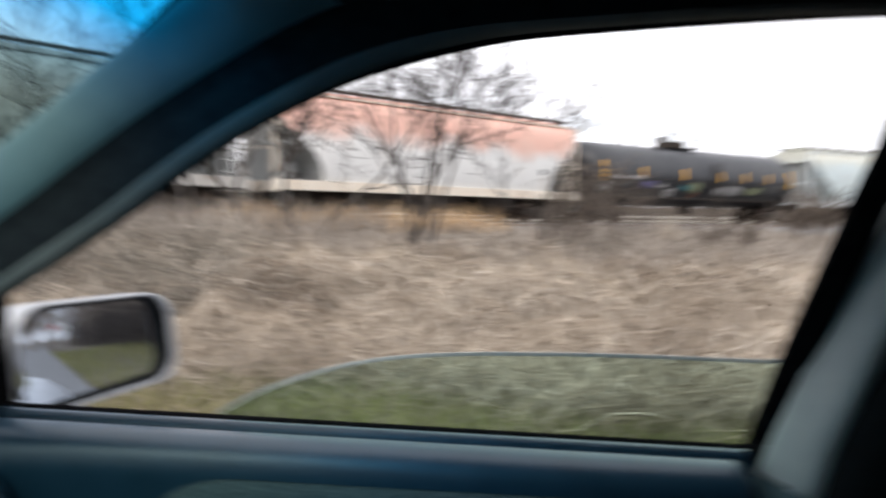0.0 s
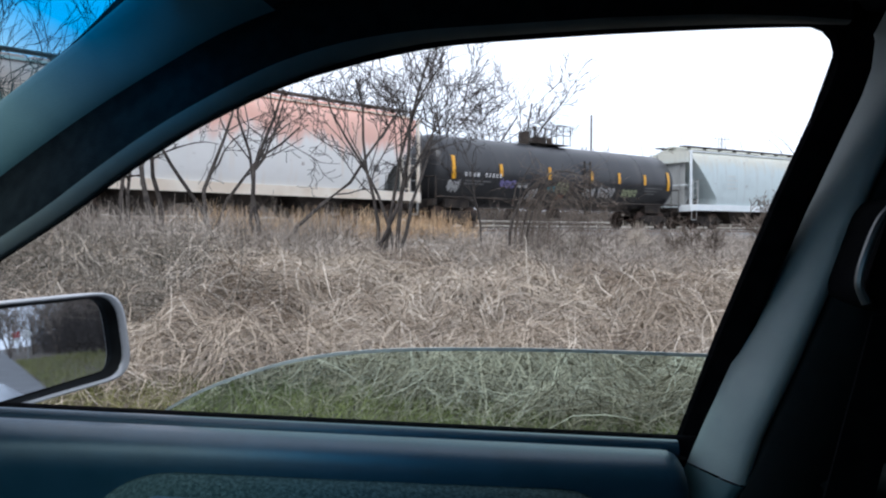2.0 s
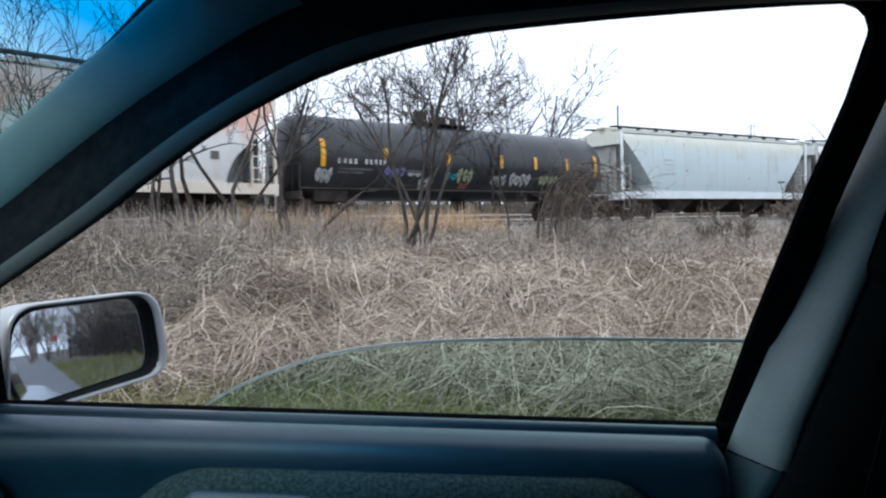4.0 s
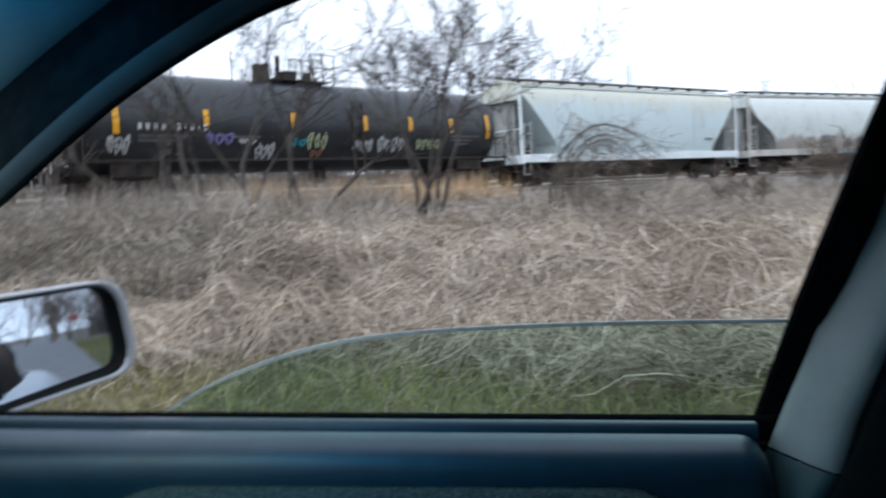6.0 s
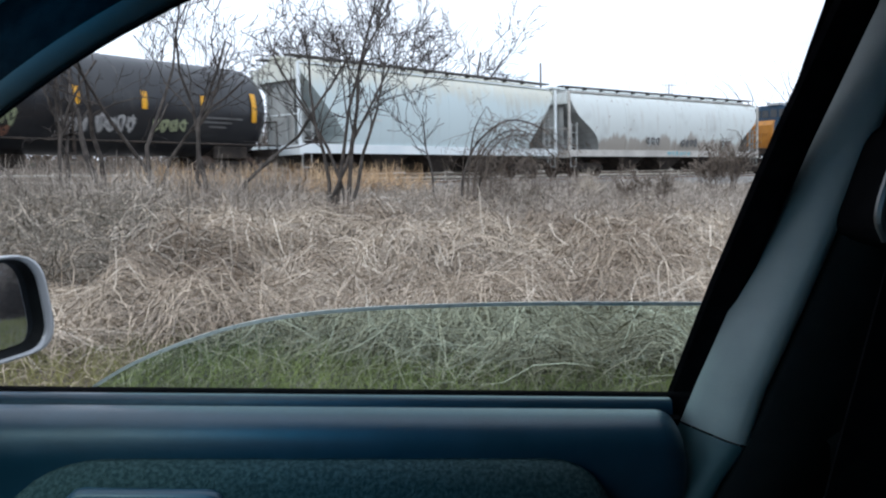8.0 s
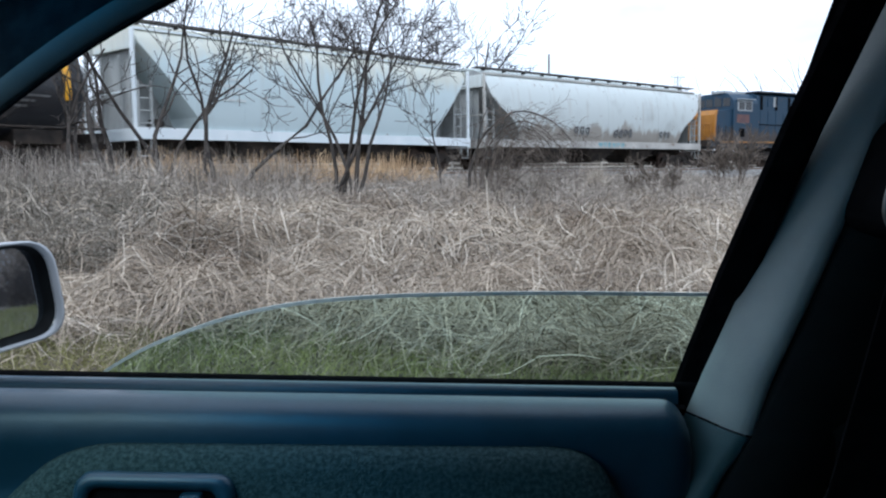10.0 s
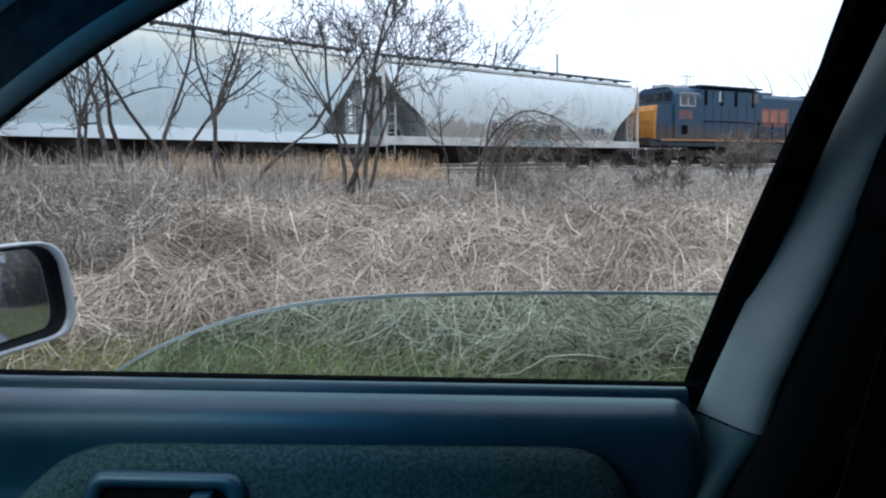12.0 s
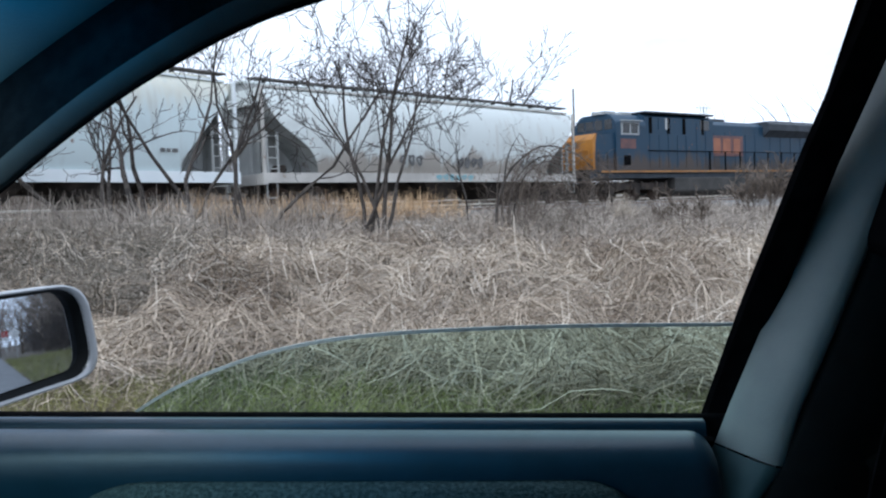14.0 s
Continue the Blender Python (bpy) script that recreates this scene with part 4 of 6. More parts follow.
    for y in (-1.2, -0.7, 0.7, 1.2):
        part("front_rail", rod((0.22, y, 1.6), (0.22, y, 2.6), 0.022), M_LOCO_YELLOW, car)
    part("front_rail", rod((0.22, -1.2, 2.6), (0.22, 1.2, 2.6), 0.022), M_LOCO_YELLOW, car)
    # fuel tank and trucks
    part("fuel_tank", prism(rounded([(-1.4, 0.45), (-1.45, 1.2), (1.45, 1.2), (1.4, 0.45), (1.0, 0.2), (-1.0, 0.2)], 0.1), 6.5, 14.2, "x", bevel=0.02), M_FUEL, car, "dusty grey fuel tank")
    for xc in (3.7, 17.6):
        for dx in (-1.95, 0, 1.95):
            wheelset(car, xc + dx, 0.53)
        for side in (-1, 1):
            bm = prism(rounded([(xc - 2.7, 0.55), (xc - 2.4, 0.95), (xc + 2.4, 0.95), (xc + 2.7, 0.55), (xc + 2.2, 0.42), (xc + 1, 0.62), (xc - 1, 0.62), (xc - 2.2, 0.42)], 0.08), side * 1.08 - 0.08, side * 1.08 + 0.08, bevel=0.015)
            for dx in (-1.95, 0, 1.95):
                add_box(bm, (xc + dx, side * 1.14, 0.55), (0.42, 0.2, 0.36), bevel=0.03)
                for k in (-0.42, 0.42):
                    add_rod(bm, (xc + dx + k, side * 1.14, 0.6), (xc + dx + k, side * 1.14, 1.05), 0.09, seg=8)
            part("side_frame", bm, M_UNDER, car)
    coupler(car, 0.1, -1)
    coupler(car, L - 0.1, 1)


locomotive(54.75)

# ---- the parked car that the view is taken from (front towards -x) ----
car = thing("car", Matrix.Identity(4), "parked silver sedan with dark blue-grey interior, seen from inside", "car")


def sill_z(x):
    return 0.930 - 0.042 * x


def win_y(z):
    return 0.965 - (z - 0.93) * 0.33


def outline_line(pts, steps=5):
    return [(p.x, p.z) for p in smooth_line([(x, 0, z) for x, z in pts], steps)]


# opening of the front passenger window: rear edge, rounded rear corner, roof line and A-pillar line, mirror corner, sill
opening = [(0.266, 0.892), (0.300, 1.033), (0.343, 1.182)]
for k in range(7):
    u = k / 6
    opening.append(((1 - u) ** 2 * 0.3800 + 2 * u * (1 - u) * 0.3965 + u * u * 0.338, (1 - u) ** 2 * 1.3000 + 2 * u * (1 - u) * 1.3585 + u * u * 1.3562))
opening += outline_line([(0.289, 1.355), (0.178, 1.351), (0.065, 1.343), (-0.105, 1.315), (-0.223, 1.273), (-0.349, 1.204), (-0.450, 1.145), (-0.545, 1.088)])
opening = [(x, z + 0.055 * smoothstep(0.36, 0.22, x)) if z > 1.07 and x < 0.36 else (x, z) for x, z in opening]
opening += [(-0.556, 1.06), (-0.570, 0.928)]


def outward(pts):
    out, n = [], len(pts)
    cx, cz = sum(p[0] for p in pts) / n, sum(p[1] for p in pts) / n
    for i in range(n):
        a, b, c = Vector(pts[i - 1]), Vector(pts[i]), Vector(pts[(i + 1) % n])
        d1, d2 = (b - a).normalized(), (c - b).normalized()
        nn = Vector((-(d1 + d2).y, (d1 + d2).x))
        nn = nn.normalized() if nn.length > 1e-6 else Vector((0, 1))
        if nn.dot(b - Vector((cx, cz))) < 0:
            nn = -nn
        out.append(nn / max(0.6, abs(nn.dot(Vector((-d1.y, d1.x))))))
    return out


NORMALS = outward(opening)


def frame_sweep(profile, chosen=None, closed=True, size=lambda x: 1.0):
    """Profile of (offset outwards in the plane, depth towards the cabin) swept round the opening, or along chosen points of it."""
    idx = range(len(opening)) if chosen is None else chosen
    rings = []
    for i in idx:
        (x, z), nn = opening[i], NORMALS[i]
        k = size(x)
        rings.append([(x + nn.x * o * k, win_y(z + nn.y * o * k) - d * k, z + nn.y * o * k) for o, d in profile])
    if closed:
        rings.append(rings[0])
    return loft(rings, closed=False)


door = part("front_door", frame_sweep([(0.026, -0.018), (0.0, 0.0), (0.004, 0.006), (0.030, 0.012), (0.036, 0.010), (0.036, -0.018)]), M_RUBBER, car, "black rubber-edged door frame")
# sail panel in the front corner of the window
part("sail_panel", prism([(-0.572, 0.915), (-0.560, 1.090), (-0.70, 1.015), (-0.86, 0.955)], 0.925, 0.942, bevel=0.003), M_BLACK, door, "black corner panel that carries the mirror")

# sill and door panel: a profile run along the door
def along(profile, x0, x1, steps=12, curve=0.0):
    rings = []
    for k in range(steps + 1):
        x = x0 + (x1 - x0) * k / steps
        rings.append([(x, y, sill_z(x) + z) for y, z in profile])
    return loft(rings, closed=False)


part("belt_seal", along([(0.985, -0.04), (0.972, -0.016), (0.955, -0.003), (0.946, -0.006), (0.944, -0.03)], -0.62, 0.30), M_RUBBER, door, "black window seal", True)
part("belt_strip", along([(0.944, -0.012), (0.940, -0.005), (0.931, -0.006), (0.928, -0.014), (0.928, -0.03)], -0.60, 0.262), M_TRIM, door, "thin grey strip along the sill", True)
part("seal_groove", along([(0.928, -0.02), (0.918, -0.022)], -0.60, 0.268), M_BLACK, door)
panel = part("door_panel", along([(0.920, -0.030), (0.918, -0.013), (0.908, -0.009), (0.890, -0.012), (0.876, -0.020), (0.868, -0.034), (0.870, -0.055), (0.878, -0.080), (0.884, -0.098), (0.884, -0.104), (0.880, -0.14), (0.885, -0.22), (0.890, -0.62)], -0.95, 0.235, 16), M_TRIM, door, "dark blue-grey moulded door panel", True)
end_rings = []
for k in range(7):
    u = k / 6 * math.pi / 2
    x = 0.235 + 0.028 * math.sin(u)
    drop = 0.03 * (1 - math.cos(u))
    end_rings.append([(x, y + drop * 0.8, sill_z(x) + z - drop) for y, z in ((0.920, -0.030), (0.918, -0.013), (0.908, -0.009), (0.890, -0.012), (0.876, -0.020), (0.868, -0.034), (0.870, -0.055), (0.878, -0.080), (0.884, -0.098), (0.884, -0.104), (0.880, -0.14), (0.885, -0.22), (0.890, -0.62))])
part("panel_end", loft(end_rings, closed=False), M_TRIM, door, smooth=True)

# padded cloth insert with the pull handle
pad_outline = rounded([(-0.50, 0.74), (-0.335, 0.895), (0.165, 0.877), (0.196, 0.80), (0.20, 0.62), (-0.50, 0.62)], [0.03, 0.05, 0.045, 0.03, 0.02, 0.02])
rings = []
pc = Vector((-0.12, 0.74))
for inset, y in ((0.0, 0.876), (0.0, 0.862), (0.006, 0.852), (0.018, 0.846), (0.05, 0.844)):
    rings.append([(x + (pc.x - x) * inset / 0.3, y, z + (pc.y - z) * inset / 0.14) for x, z in pad_outline])
part("armrest_pad", loft(rings), M_CLOTH, door, "grey-green speckled cloth insert", True)
bez = rounded([(-0.330, 0.79), (-0.314, 0.876), (-0.176, 0.869), (-0.170, 0.79)], 0.016)
inner = rounded([(-0.316, 0.80), (-0.303, 0.863), (-0.190, 0.857), (-0.186, 0.80)], 0.011)
part("handle_bezel", loft([[(x, 0.850, z) for x, z in bez], [(x, 0.838, z) for x, z in bez], [(x * 0.7 + u * 0.3, 0.833, z * 0.7 + v * 0.3) for (x, z), (u, v) in zip(bez, inner)], [(x, 0.836, z) for x, z in inner], [(x, 0.87, z) for x, z in inner]], caps=False), M_TRIM, door, "blue-grey door handle surround", True)
part("handle_recess", prism(inner, 0.840, 0.843), M_BLACK, door)
part("handle_lever", box((-0.212, 0.834, 0.830), (0.020, 0.016, 0.052), bevel=0.004), M_TRIM, door, "grey pull lever")

# partly lowered side glass
pane_top = outline_line([(-0.360, 0.918), (-0.325, 0.941), (-0.284, 0.963), (-0.235, 0.982), (-0.185, 0.997), (-0.130, 1.007), (-0.070, 1.012), (0.0, 1.014), (0.127, 1.0135), (0.30, 1.0085)], 5)
g = bmesh.new()
lo = [g.verts.new((x, win_y(sill_z(x) - 0.06) + 0.012, sill_z(x) - 0.06)) for x, z in pane_top]
hi = [g.verts.new((x, win_y(z) + 0.012, z)) for x, z in pane_top]
for i in range(len(lo) - 1):
    g.faces.new((lo[i], lo[i + 1], hi[i + 1], hi[i]))
pane = sheet("window_glass", g, M_PANE, door, "green-tinted side glass lowered most of the way")
part("glass_edge", loft([[(x, win_y(z) + 0.012 + a, z + b) for a, b in ((-0.0028, -0.001), (-0.0018, 0.0026), (0.0018, 0.0026), (0.0028, -0.001))] for x, z in pane_top]), M_PANE_EDGE, pane, "pale ground top edge of the glass")

# A-pillar and roof edge: one smooth trim from the inner window edge over to the windshield or the roof lining
WINDOW_EDGE = smooth_line([(-0.80, 0.822, 0.895), (-0.62, 0.775, 0.990), (-0.50, 0.738, 1.060), (-0.413, 0.714, 1.108), (-0.327, 0.697, 1.158), (-0.274, 0.686, 1.193),
                           (-0.223, 0.676, 1.224), (-0.175, 0.668, 1.248), (-0.128, 0.663, 1.268), (-0.082, 0.661, 1.282), (-0.037, 0.660, 1.2925), (0.008, 0.661, 1.300),
                           (0.098, 0.666, 1.308), (0.146, 0.680, 1.314), (0.200, 0.703, 1.322), (0.260, 0.740, 1.333), (0.325, 0.780, 1.344), (0.385, 0.815, 1.352)], 3)


def trim_back(p):
    """The far side of the trim behind a point of the window edge: on the windshield's edge, or under the roof."""
    u = smoothstep(-0.15, 0.02, p.x)
    x = -0.26 + (p.x + 0.10) * 1.42
    on_glass = Vector((x, 0.71 + 0.436 * (-0.28 - x) - 0.10 * max(0.0, -0.6 - x), 0.895 + 0.554 * (x + 1.07)))
    return on_glass.lerp(Vector((p.x - 0.05, p.y - 0.10, 1.405)), u)


def trim_ring(p, q, way, spans):
    """Points across the trim: it rolls over at the window edge and flattens towards the back."""
    across = q - p
    n = way.cross(across).normalized()
    if n.dot(Vector((0, 0.05, 1.14)) - p) < 0:
        n = -n
    w = across.length
    out = []
    for d in spans:
        v = min(1.0, d / w)
        out.append(p + across * v + n * (0.014 * (1 - math.exp(-d / 0.010)) * (1 - v ** 3) + (0.022 * math.sqrt(max(0.0, 1 - ((v - 0.84) / (0.44 if v < 0.84 else 0.16)) ** 2)) if v > 0.4 else 0.0)))
    return out


edge_rings, lip_rings, rail_rings, full_rings, pillar_rings = [], [], [], [], []
for i, p in enumerate(WINDOW_EDGE):
    way = (WINDOW_EDGE[min(i + 1, len(WINDOW_EDGE) - 1)] - WINDOW_EDGE[max(i - 1, 0)]).normalized()
    q = trim_back(p)
    w = (q - p).length
    out = (p - Vector((0, 0.05, 1.14))).normalized()
    up = (q - p).normalized()
    edge_rings.append([p + out * 0.05 + up * 0.02, p + out * 0.012 + up * 0.001, p, p + up * 0.006 - out * 0.002])
    lip = trim_ring(p + up * 0.005, q, way, [0.0, 0.003, 0.006, 0.010, 0.014, 0.018])
    lip_rings.append([lip[0] + out * 0.01] + lip)
    rail_rings.append(trim_ring(p + up * 0.005, q, way, [0.018, 0.024] + [0.024 + (0.41 * w - 0.024) * k / 5 for k in range(1, 6)]))
    full_rings.append(trim_ring(p + up * 0.005, q, way, [0.018, 0.024] + [0.024 + (w - 0.024) * k / 9 for k in range(1, 10)]))
    pillar_rings.append(trim_ring(p + up * 0.005, q, way, [w * (0.4 + 0.6 * (1 - math.cos(math.pi * k / 12)) / 2) for k in range(13)]))
part("window_edge_seal", loft(edge_rings, closed=False), M_RUBBER, door, "black rubber seal round the window top", True)
part("door_header", loft(lip_rings, closed=False), M_HEADER, door, "grey inner trim along the window top", True)
split = next(i for i, p in enumerate(WINDOW_EDGE) if p.x > -0.09)
# shade and teal windshield light are put into this pillar's colour
part("a_pillar", loft(pillar_rings[:split + 1], closed=False), M_APILLAR, car, "smooth windshield pillar trim with shade and teal light in its colour", True)
# black strip paints the pillar's fall into shade towards the window
part("pillar_shade_strip", loft(rail_rings[:split + 1], closed=False), M_LINER_SHADE, car, "black strip standing in for shade between pillar trim and door frame", True)
part("roof_rail", loft(full_rings[split:], closed=False), M_LINER_SHADE, car, "dark roof side trim", True)
part("windshield_seal", tube([r[-1] + Vector((-0.004, -0.002, -0.002)) for r in pillar_rings[:split + 1]], 0.008), M_RUBBER, car)
ws = bmesh.new()
v = [ws.verts.new(p) for p in ((-1.07, 1.02, 0.895), (-0.18, 0.675, 1.388), (-0.18, -0.235, 1.388), (-1.07, -0.455, 0.895))]
ws.faces.new(v)
shield = sheet("windshield", ws, M_WINDSHIELD, car, "windshield with a blue shade band along its top")
shield.visible_shadow = True
roof_rings = []
for x in (-0.24, -0.18, 0.2, 0.8, 1.4, 1.75, 1.85):
    z = 1.392 + 0.03 * smoothstep(-0.24, 0.4, x) - 0.04 * smoothstep(1.3, 1.85, x)
    roof_rings.append([(x, 0.86, z - 0.012), (x, 0.80, z + 0.012), (x, 0.60, z + 0.03), (x, 0.25, z + 0.036), (x, -0.10, z + 0.03), (x, -0.30, z + 0.012), (x, -0.36, z - 0.012), (x, -0.36, z + 0.06), (x, 0.25, z + 0.09), (x, 0.86, z + 0.06)])
part("roof", loft(roof_rings), M_LINER_SHADE, car, "dark cloth-lined roof", True)
part("roof_side", box((0.50, 0.90, 1.42), (0.34, 0.14, 0.05), bevel=0.01), M_LINER_SHADE, car, "dark roof edge over the door pillar")
vis = part("sun_visor", box((0, 0, 0), (0.13, 0.20, 0.03), bevel=0.012), M_PILLAR, car, "grey folded sun visor")
vis.matrix_basis = pose(-0.165, 0.55, 1.362, 0, -14, 0)

# B-pillar: rounded grey front edge, inner face painted dark as shade, belt guide
def b_ring(z, seam=0.0):
    """Across the pillar at a height: flat face, then a soft turn away from the window; seam: how far the ring drops towards the rear."""
    lx = 0.271 + (z - 0.888) * 0.43 - 0.10 * max(0, 0.888 - z) + 0.03 * max(0, z - 1.25) - 0.025 * smoothstep(0.95, 1.38, z)
    ly = 0.935 - 0.10 * max(0, z - 0.95)
    face = ((0.016, 0.03), (0.0, 0.0), (0.009, -0.015), (0.018, -0.030), (0.026, -0.041), (0.034, -0.0485), (0.042, -0.052), (0.049, -0.050), (0.054, -0.043))
    return [(lx + a, ly + b, z - seam * i / 8) for i, (a, b) in enumerate(face)]


b_rings = [b_ring(0.60 + 0.90 * k / 9) for k in range(10)]
b_pillar = part("b_pillar", loft([b_ring(0.892, 0.016)] + [b_ring(0.93 + 0.57 * k / 7) for k in range(8)], closed=False), M_PILLAR, car, "slanting grey door pillar trim", True)
part("pillar_foot", loft([b_ring(0.60), b_ring(0.74), b_ring(0.84), b_ring(0.8902, 0.016)], closed=False), M_APILLAR, b_pillar, "dark blue-grey lower pillar trim", True)
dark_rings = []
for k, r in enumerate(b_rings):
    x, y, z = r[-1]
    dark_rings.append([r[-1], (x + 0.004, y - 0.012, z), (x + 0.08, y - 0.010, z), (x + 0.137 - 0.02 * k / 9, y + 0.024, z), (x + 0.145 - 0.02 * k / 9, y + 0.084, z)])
# the dark colour stands in for shade on a grey pillar face
part("pillar_shade", loft(dark_rings, closed=False), M_RIM_SHADE, b_pillar, "inner pillar face darkened to stand in for shade", True)
back = [[(x0, 0.975 - 0.12 * max(0, z - 0.95), z), (x1, 0.975 - 0.12 * max(0, z - 0.95), z)] for x0, x1, z in ((0.296, 0.50, 0.86), (0.336, 0.53, 1.03), (0.40, 0.58, 1.26), (0.43, 0.61, 1.36), (0.42, 0.68, 1.47))]
part("pillar_backing", loft(back, closed=False), M_RUBBER, b_pillar, "black outer face of the pillar")
guide = smooth_line([(0.440, 0.80, 1.186), (0.414, 0.79, 1.168), (0.397, 0.785, 1.135), (0.390, 0.785, 1.105), (0.397, 0.785, 1.085)], 5)
part("belt_guide", tube(guide, 0.0045), M_CHROME, b_pillar, "worn metal belt guide loop")
gb = rounded([(0.393, 1.085), (0.425, 1.188), (0.520, 1.180), (0.520, 1.085), (0.46, 1.065)], 0.025)
part("belt_guide_cover", prism(gb, 0.79, 0.885, bevel=0.008), M_BLACK, b_pillar, "black belt guide cover")
part("seat_belt", loft([[(0.42, 0.82, 1.07), (0.47, 0.82, 1.07), (0.47, 0.817, 1.07), (0.42, 0.817, 1.07)], [(0.30, 0.835, 0.55), (0.35, 0.835, 0.55), (0.35, 0.832, 0.55), (0.30, 0.832, 0.55)]]), M_BLACK, b_pillar, "black seat belt webbing")

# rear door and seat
# rear door darker than its own blue, to stand in for cabin shade
rear = part("rear_door", along([(0.985, -0.03), (0.972, -0.004), (0.95, -0.004), (0.94, -0.02), (0.93, -0.02), (0.90, -0.022), (0.875, -0.035), (0.872, -0.07), (0.885, -0.15), (0.89, -0.6)], 0.40, 1.35), M_RIM_SHADE, car, "rear door panel darkened to stand in for shade", True)
part("rear_seal", along([(0.955, 0.002), (0.946, 0.004), (0.940, -0.02)], 0.45, 1.3), M_RUBBER, rear)
rg = bmesh.new()
v = [rg.verts.new((x, win_y(z) + 0.01, z)) for x, z in ((0.47, 0.88), (0.60, 1.37), (1.05, 1.36), (1.32, 1.10), (1.34, 0.86))]
rg.faces.new(v)
rglass = sheet("rear_window_glass", rg, M_CLEAR, rear, "greenish rear side glass")
part("rear_header", prism([(0.55, 1.36), (0.58, 1.45), (1.2, 1.43), (1.5, 0.95), (1.36, 0.9), (1.32, 1.1), (1.05, 1.365)], 0.80, 0.90, bevel=0.01), M_LINER_SHADE, rear, "dark frame over the rear side window")
seat = thing("rear_seat", Matrix.Identity(4), "grey cloth rear seat with headrest", "car seat")
part("backrest", prism(rounded([(1.15, 0.45), (1.05, 0.62), (1.38, 1.12), (1.52, 1.10), (1.4, 0.45)], 0.05), -0.42, 0.84, bevel=0.04), M_SEAT, seat)
part("cushion", prism(rounded([(0.60, 0.42), (0.60, 0.62), (0.75, 0.66), (1.15, 0.62), (1.2, 0.42)], 0.05), -0.42, 0.84, bevel=0.04), M_SEAT, seat)
part("headrest", box((1.40, 0.60, 1.17), (0.10, 0.26, 0.20), bevel=0.04), M_SEAT, seat)
fseat = thing("front_passenger_seat", Matrix.Identity(4), "grey cloth front passenger seat with headrest", "car seat")
part("cushion", prism(rounded([(-0.15, 0.40), (-0.15, 0.55), (0.0, 0.58), (0.40, 0.54), (0.40, 0.40)], 0.05), 0.36, 0.82, bevel=0.04), M_SEAT, fseat)
part("backrest", prism([(0.30, 0.46), (0.36, 0.72), (0.425, 0.88), (0.445, 0.905), (0.475, 0.915), (0.53, 0.905), (0.55, 0.87), (0.52, 0.70), (0.48, 0.46)], 0.36, 0.80, bevel=0.02), M_SEAT, fseat)
part("headrest", prism(rounded([(0.462, 0.985), (0.477, 1.13), (0.567, 1.125), (0.557, 0.98)], 0.03), 0.46, 0.72, bevel=0.02), M_SEAT, fseat)
for y in (0.54, 0.64):
    part("headrest_post", rod((0.51, y, 0.89), (0.53, y, 1.0), 0.006), M_CHROME, fseat)

# dash with its side vent
dash = part("dashboard", prism(rounded([(-1.05, 0.60), (-1.05, 0.93), (-0.75, 0.90), (-0.60, 0.84), (-0.58, 0.60)], 0.05), -0.48, 0.84, bevel=0.02), M_TRIM, car, "dark blue-grey dashboard")
vent = part("side_vent", prism([(-0.575 + 0.062 * math.cos(a), 0.835 + 0.075 * math.sin(a)) for a in [i * math.pi / 12 for i in range(24)]], 0.845, 0.866, bevel=0.006), M_TRIM, car, "round air vent at the end of the dashboard")
part("vent_well", prism([(-0.572 + 0.045 * math.cos(a), 0.835 + 0.056 * math.sin(a)) for a in [i * math.pi / 12 for i in range(24)]], 0.841, 0.8445), M_BLACK, vent)
for i in range(5):
    part("vent_slat", box((-0.572, 0.838, 0.797 + i * 0.019), (0.075 - 0.012 * abs(i - 2), 0.006, 0.005)), M_TRIM, vent)

# shell: outer side panels, bonnet, boot, floor, far doors, unseen walls that keep light out
def body_side(name, y_out, way):
    prof = [(0.0, 0.893), (0.06, 0.885), (0.13, 0.83), (0.16, 0.64), (0.12, 0.40), (0.05, 0.30)]
    rings = []
    for x in (-1.95, -1.75, -1.0, 0.0, 1.2, 2.1, 2.5, 2.75):
        taper = 0.14 * smoothstep(2.3, 2.9, x) + 0.16 * smoothstep(-1.0, -2.1, x)
        rings.append([(x, y_out + way * (o - taper), z - (0.042 if x < 0 else 0.015) * x * (1 if z > 0.6 else 0)) for o, z in prof])
    return part(name, loft(rings, closed=False), M_SILVER, car, "silver painted body side", True)


body_side("body_side", 0.985, 1)
body_side("body_side", -0.485, -1)
part("bonnet", loft([[(x, y, z - 0.05 * abs(y - 0.25) ** 2) for y in (-0.45, -0.1, 0.25, 0.6, 0.95)] for x, z in ((-1.08, 0.98), (-1.5, 0.96), (-1.9, 0.86), (-1.98, 0.6), (-1.95, 0.35))], closed=False), M_SILVER, car, "silver bonnet", True)
part("boot", loft([[(x, y, z) for y in (-0.42, 0.25, 0.92)] for x, z in ((1.95, 0.93), (2.4, 0.88), (2.46, 0.5), (2.4, 0.3))], closed=False), M_SILVER, car, "silver boot lid", True)
part("floor_pan", box((0.3, 0.25, 0.30), (4.2, 1.42, 0.04)), M_BLACK, car)
part("rear_bulkhead", prism([(1.5, 0.3), (1.5, 1.0), (1.95, 0.95), (1.95, 0.3)], -0.45, 0.95), M_LINER_SHADE, car)
# unseen wall in place of the rear window, added to darken the cabin
part("rear_light_block", prism([(1.85, -0.36), (1.85, 0.86), (1.90, 0.86), (1.90, -0.36)], 0.9, 1.42, "z"), M_LINER_SHADE, car)
part("driver_door_panel", prism([(-0.95, 0.3), (-0.95, 0.97), (1.4, 0.86), (1.4, 0.3)], -0.475, -0.42, bevel=0.01), M_TRIM, car)
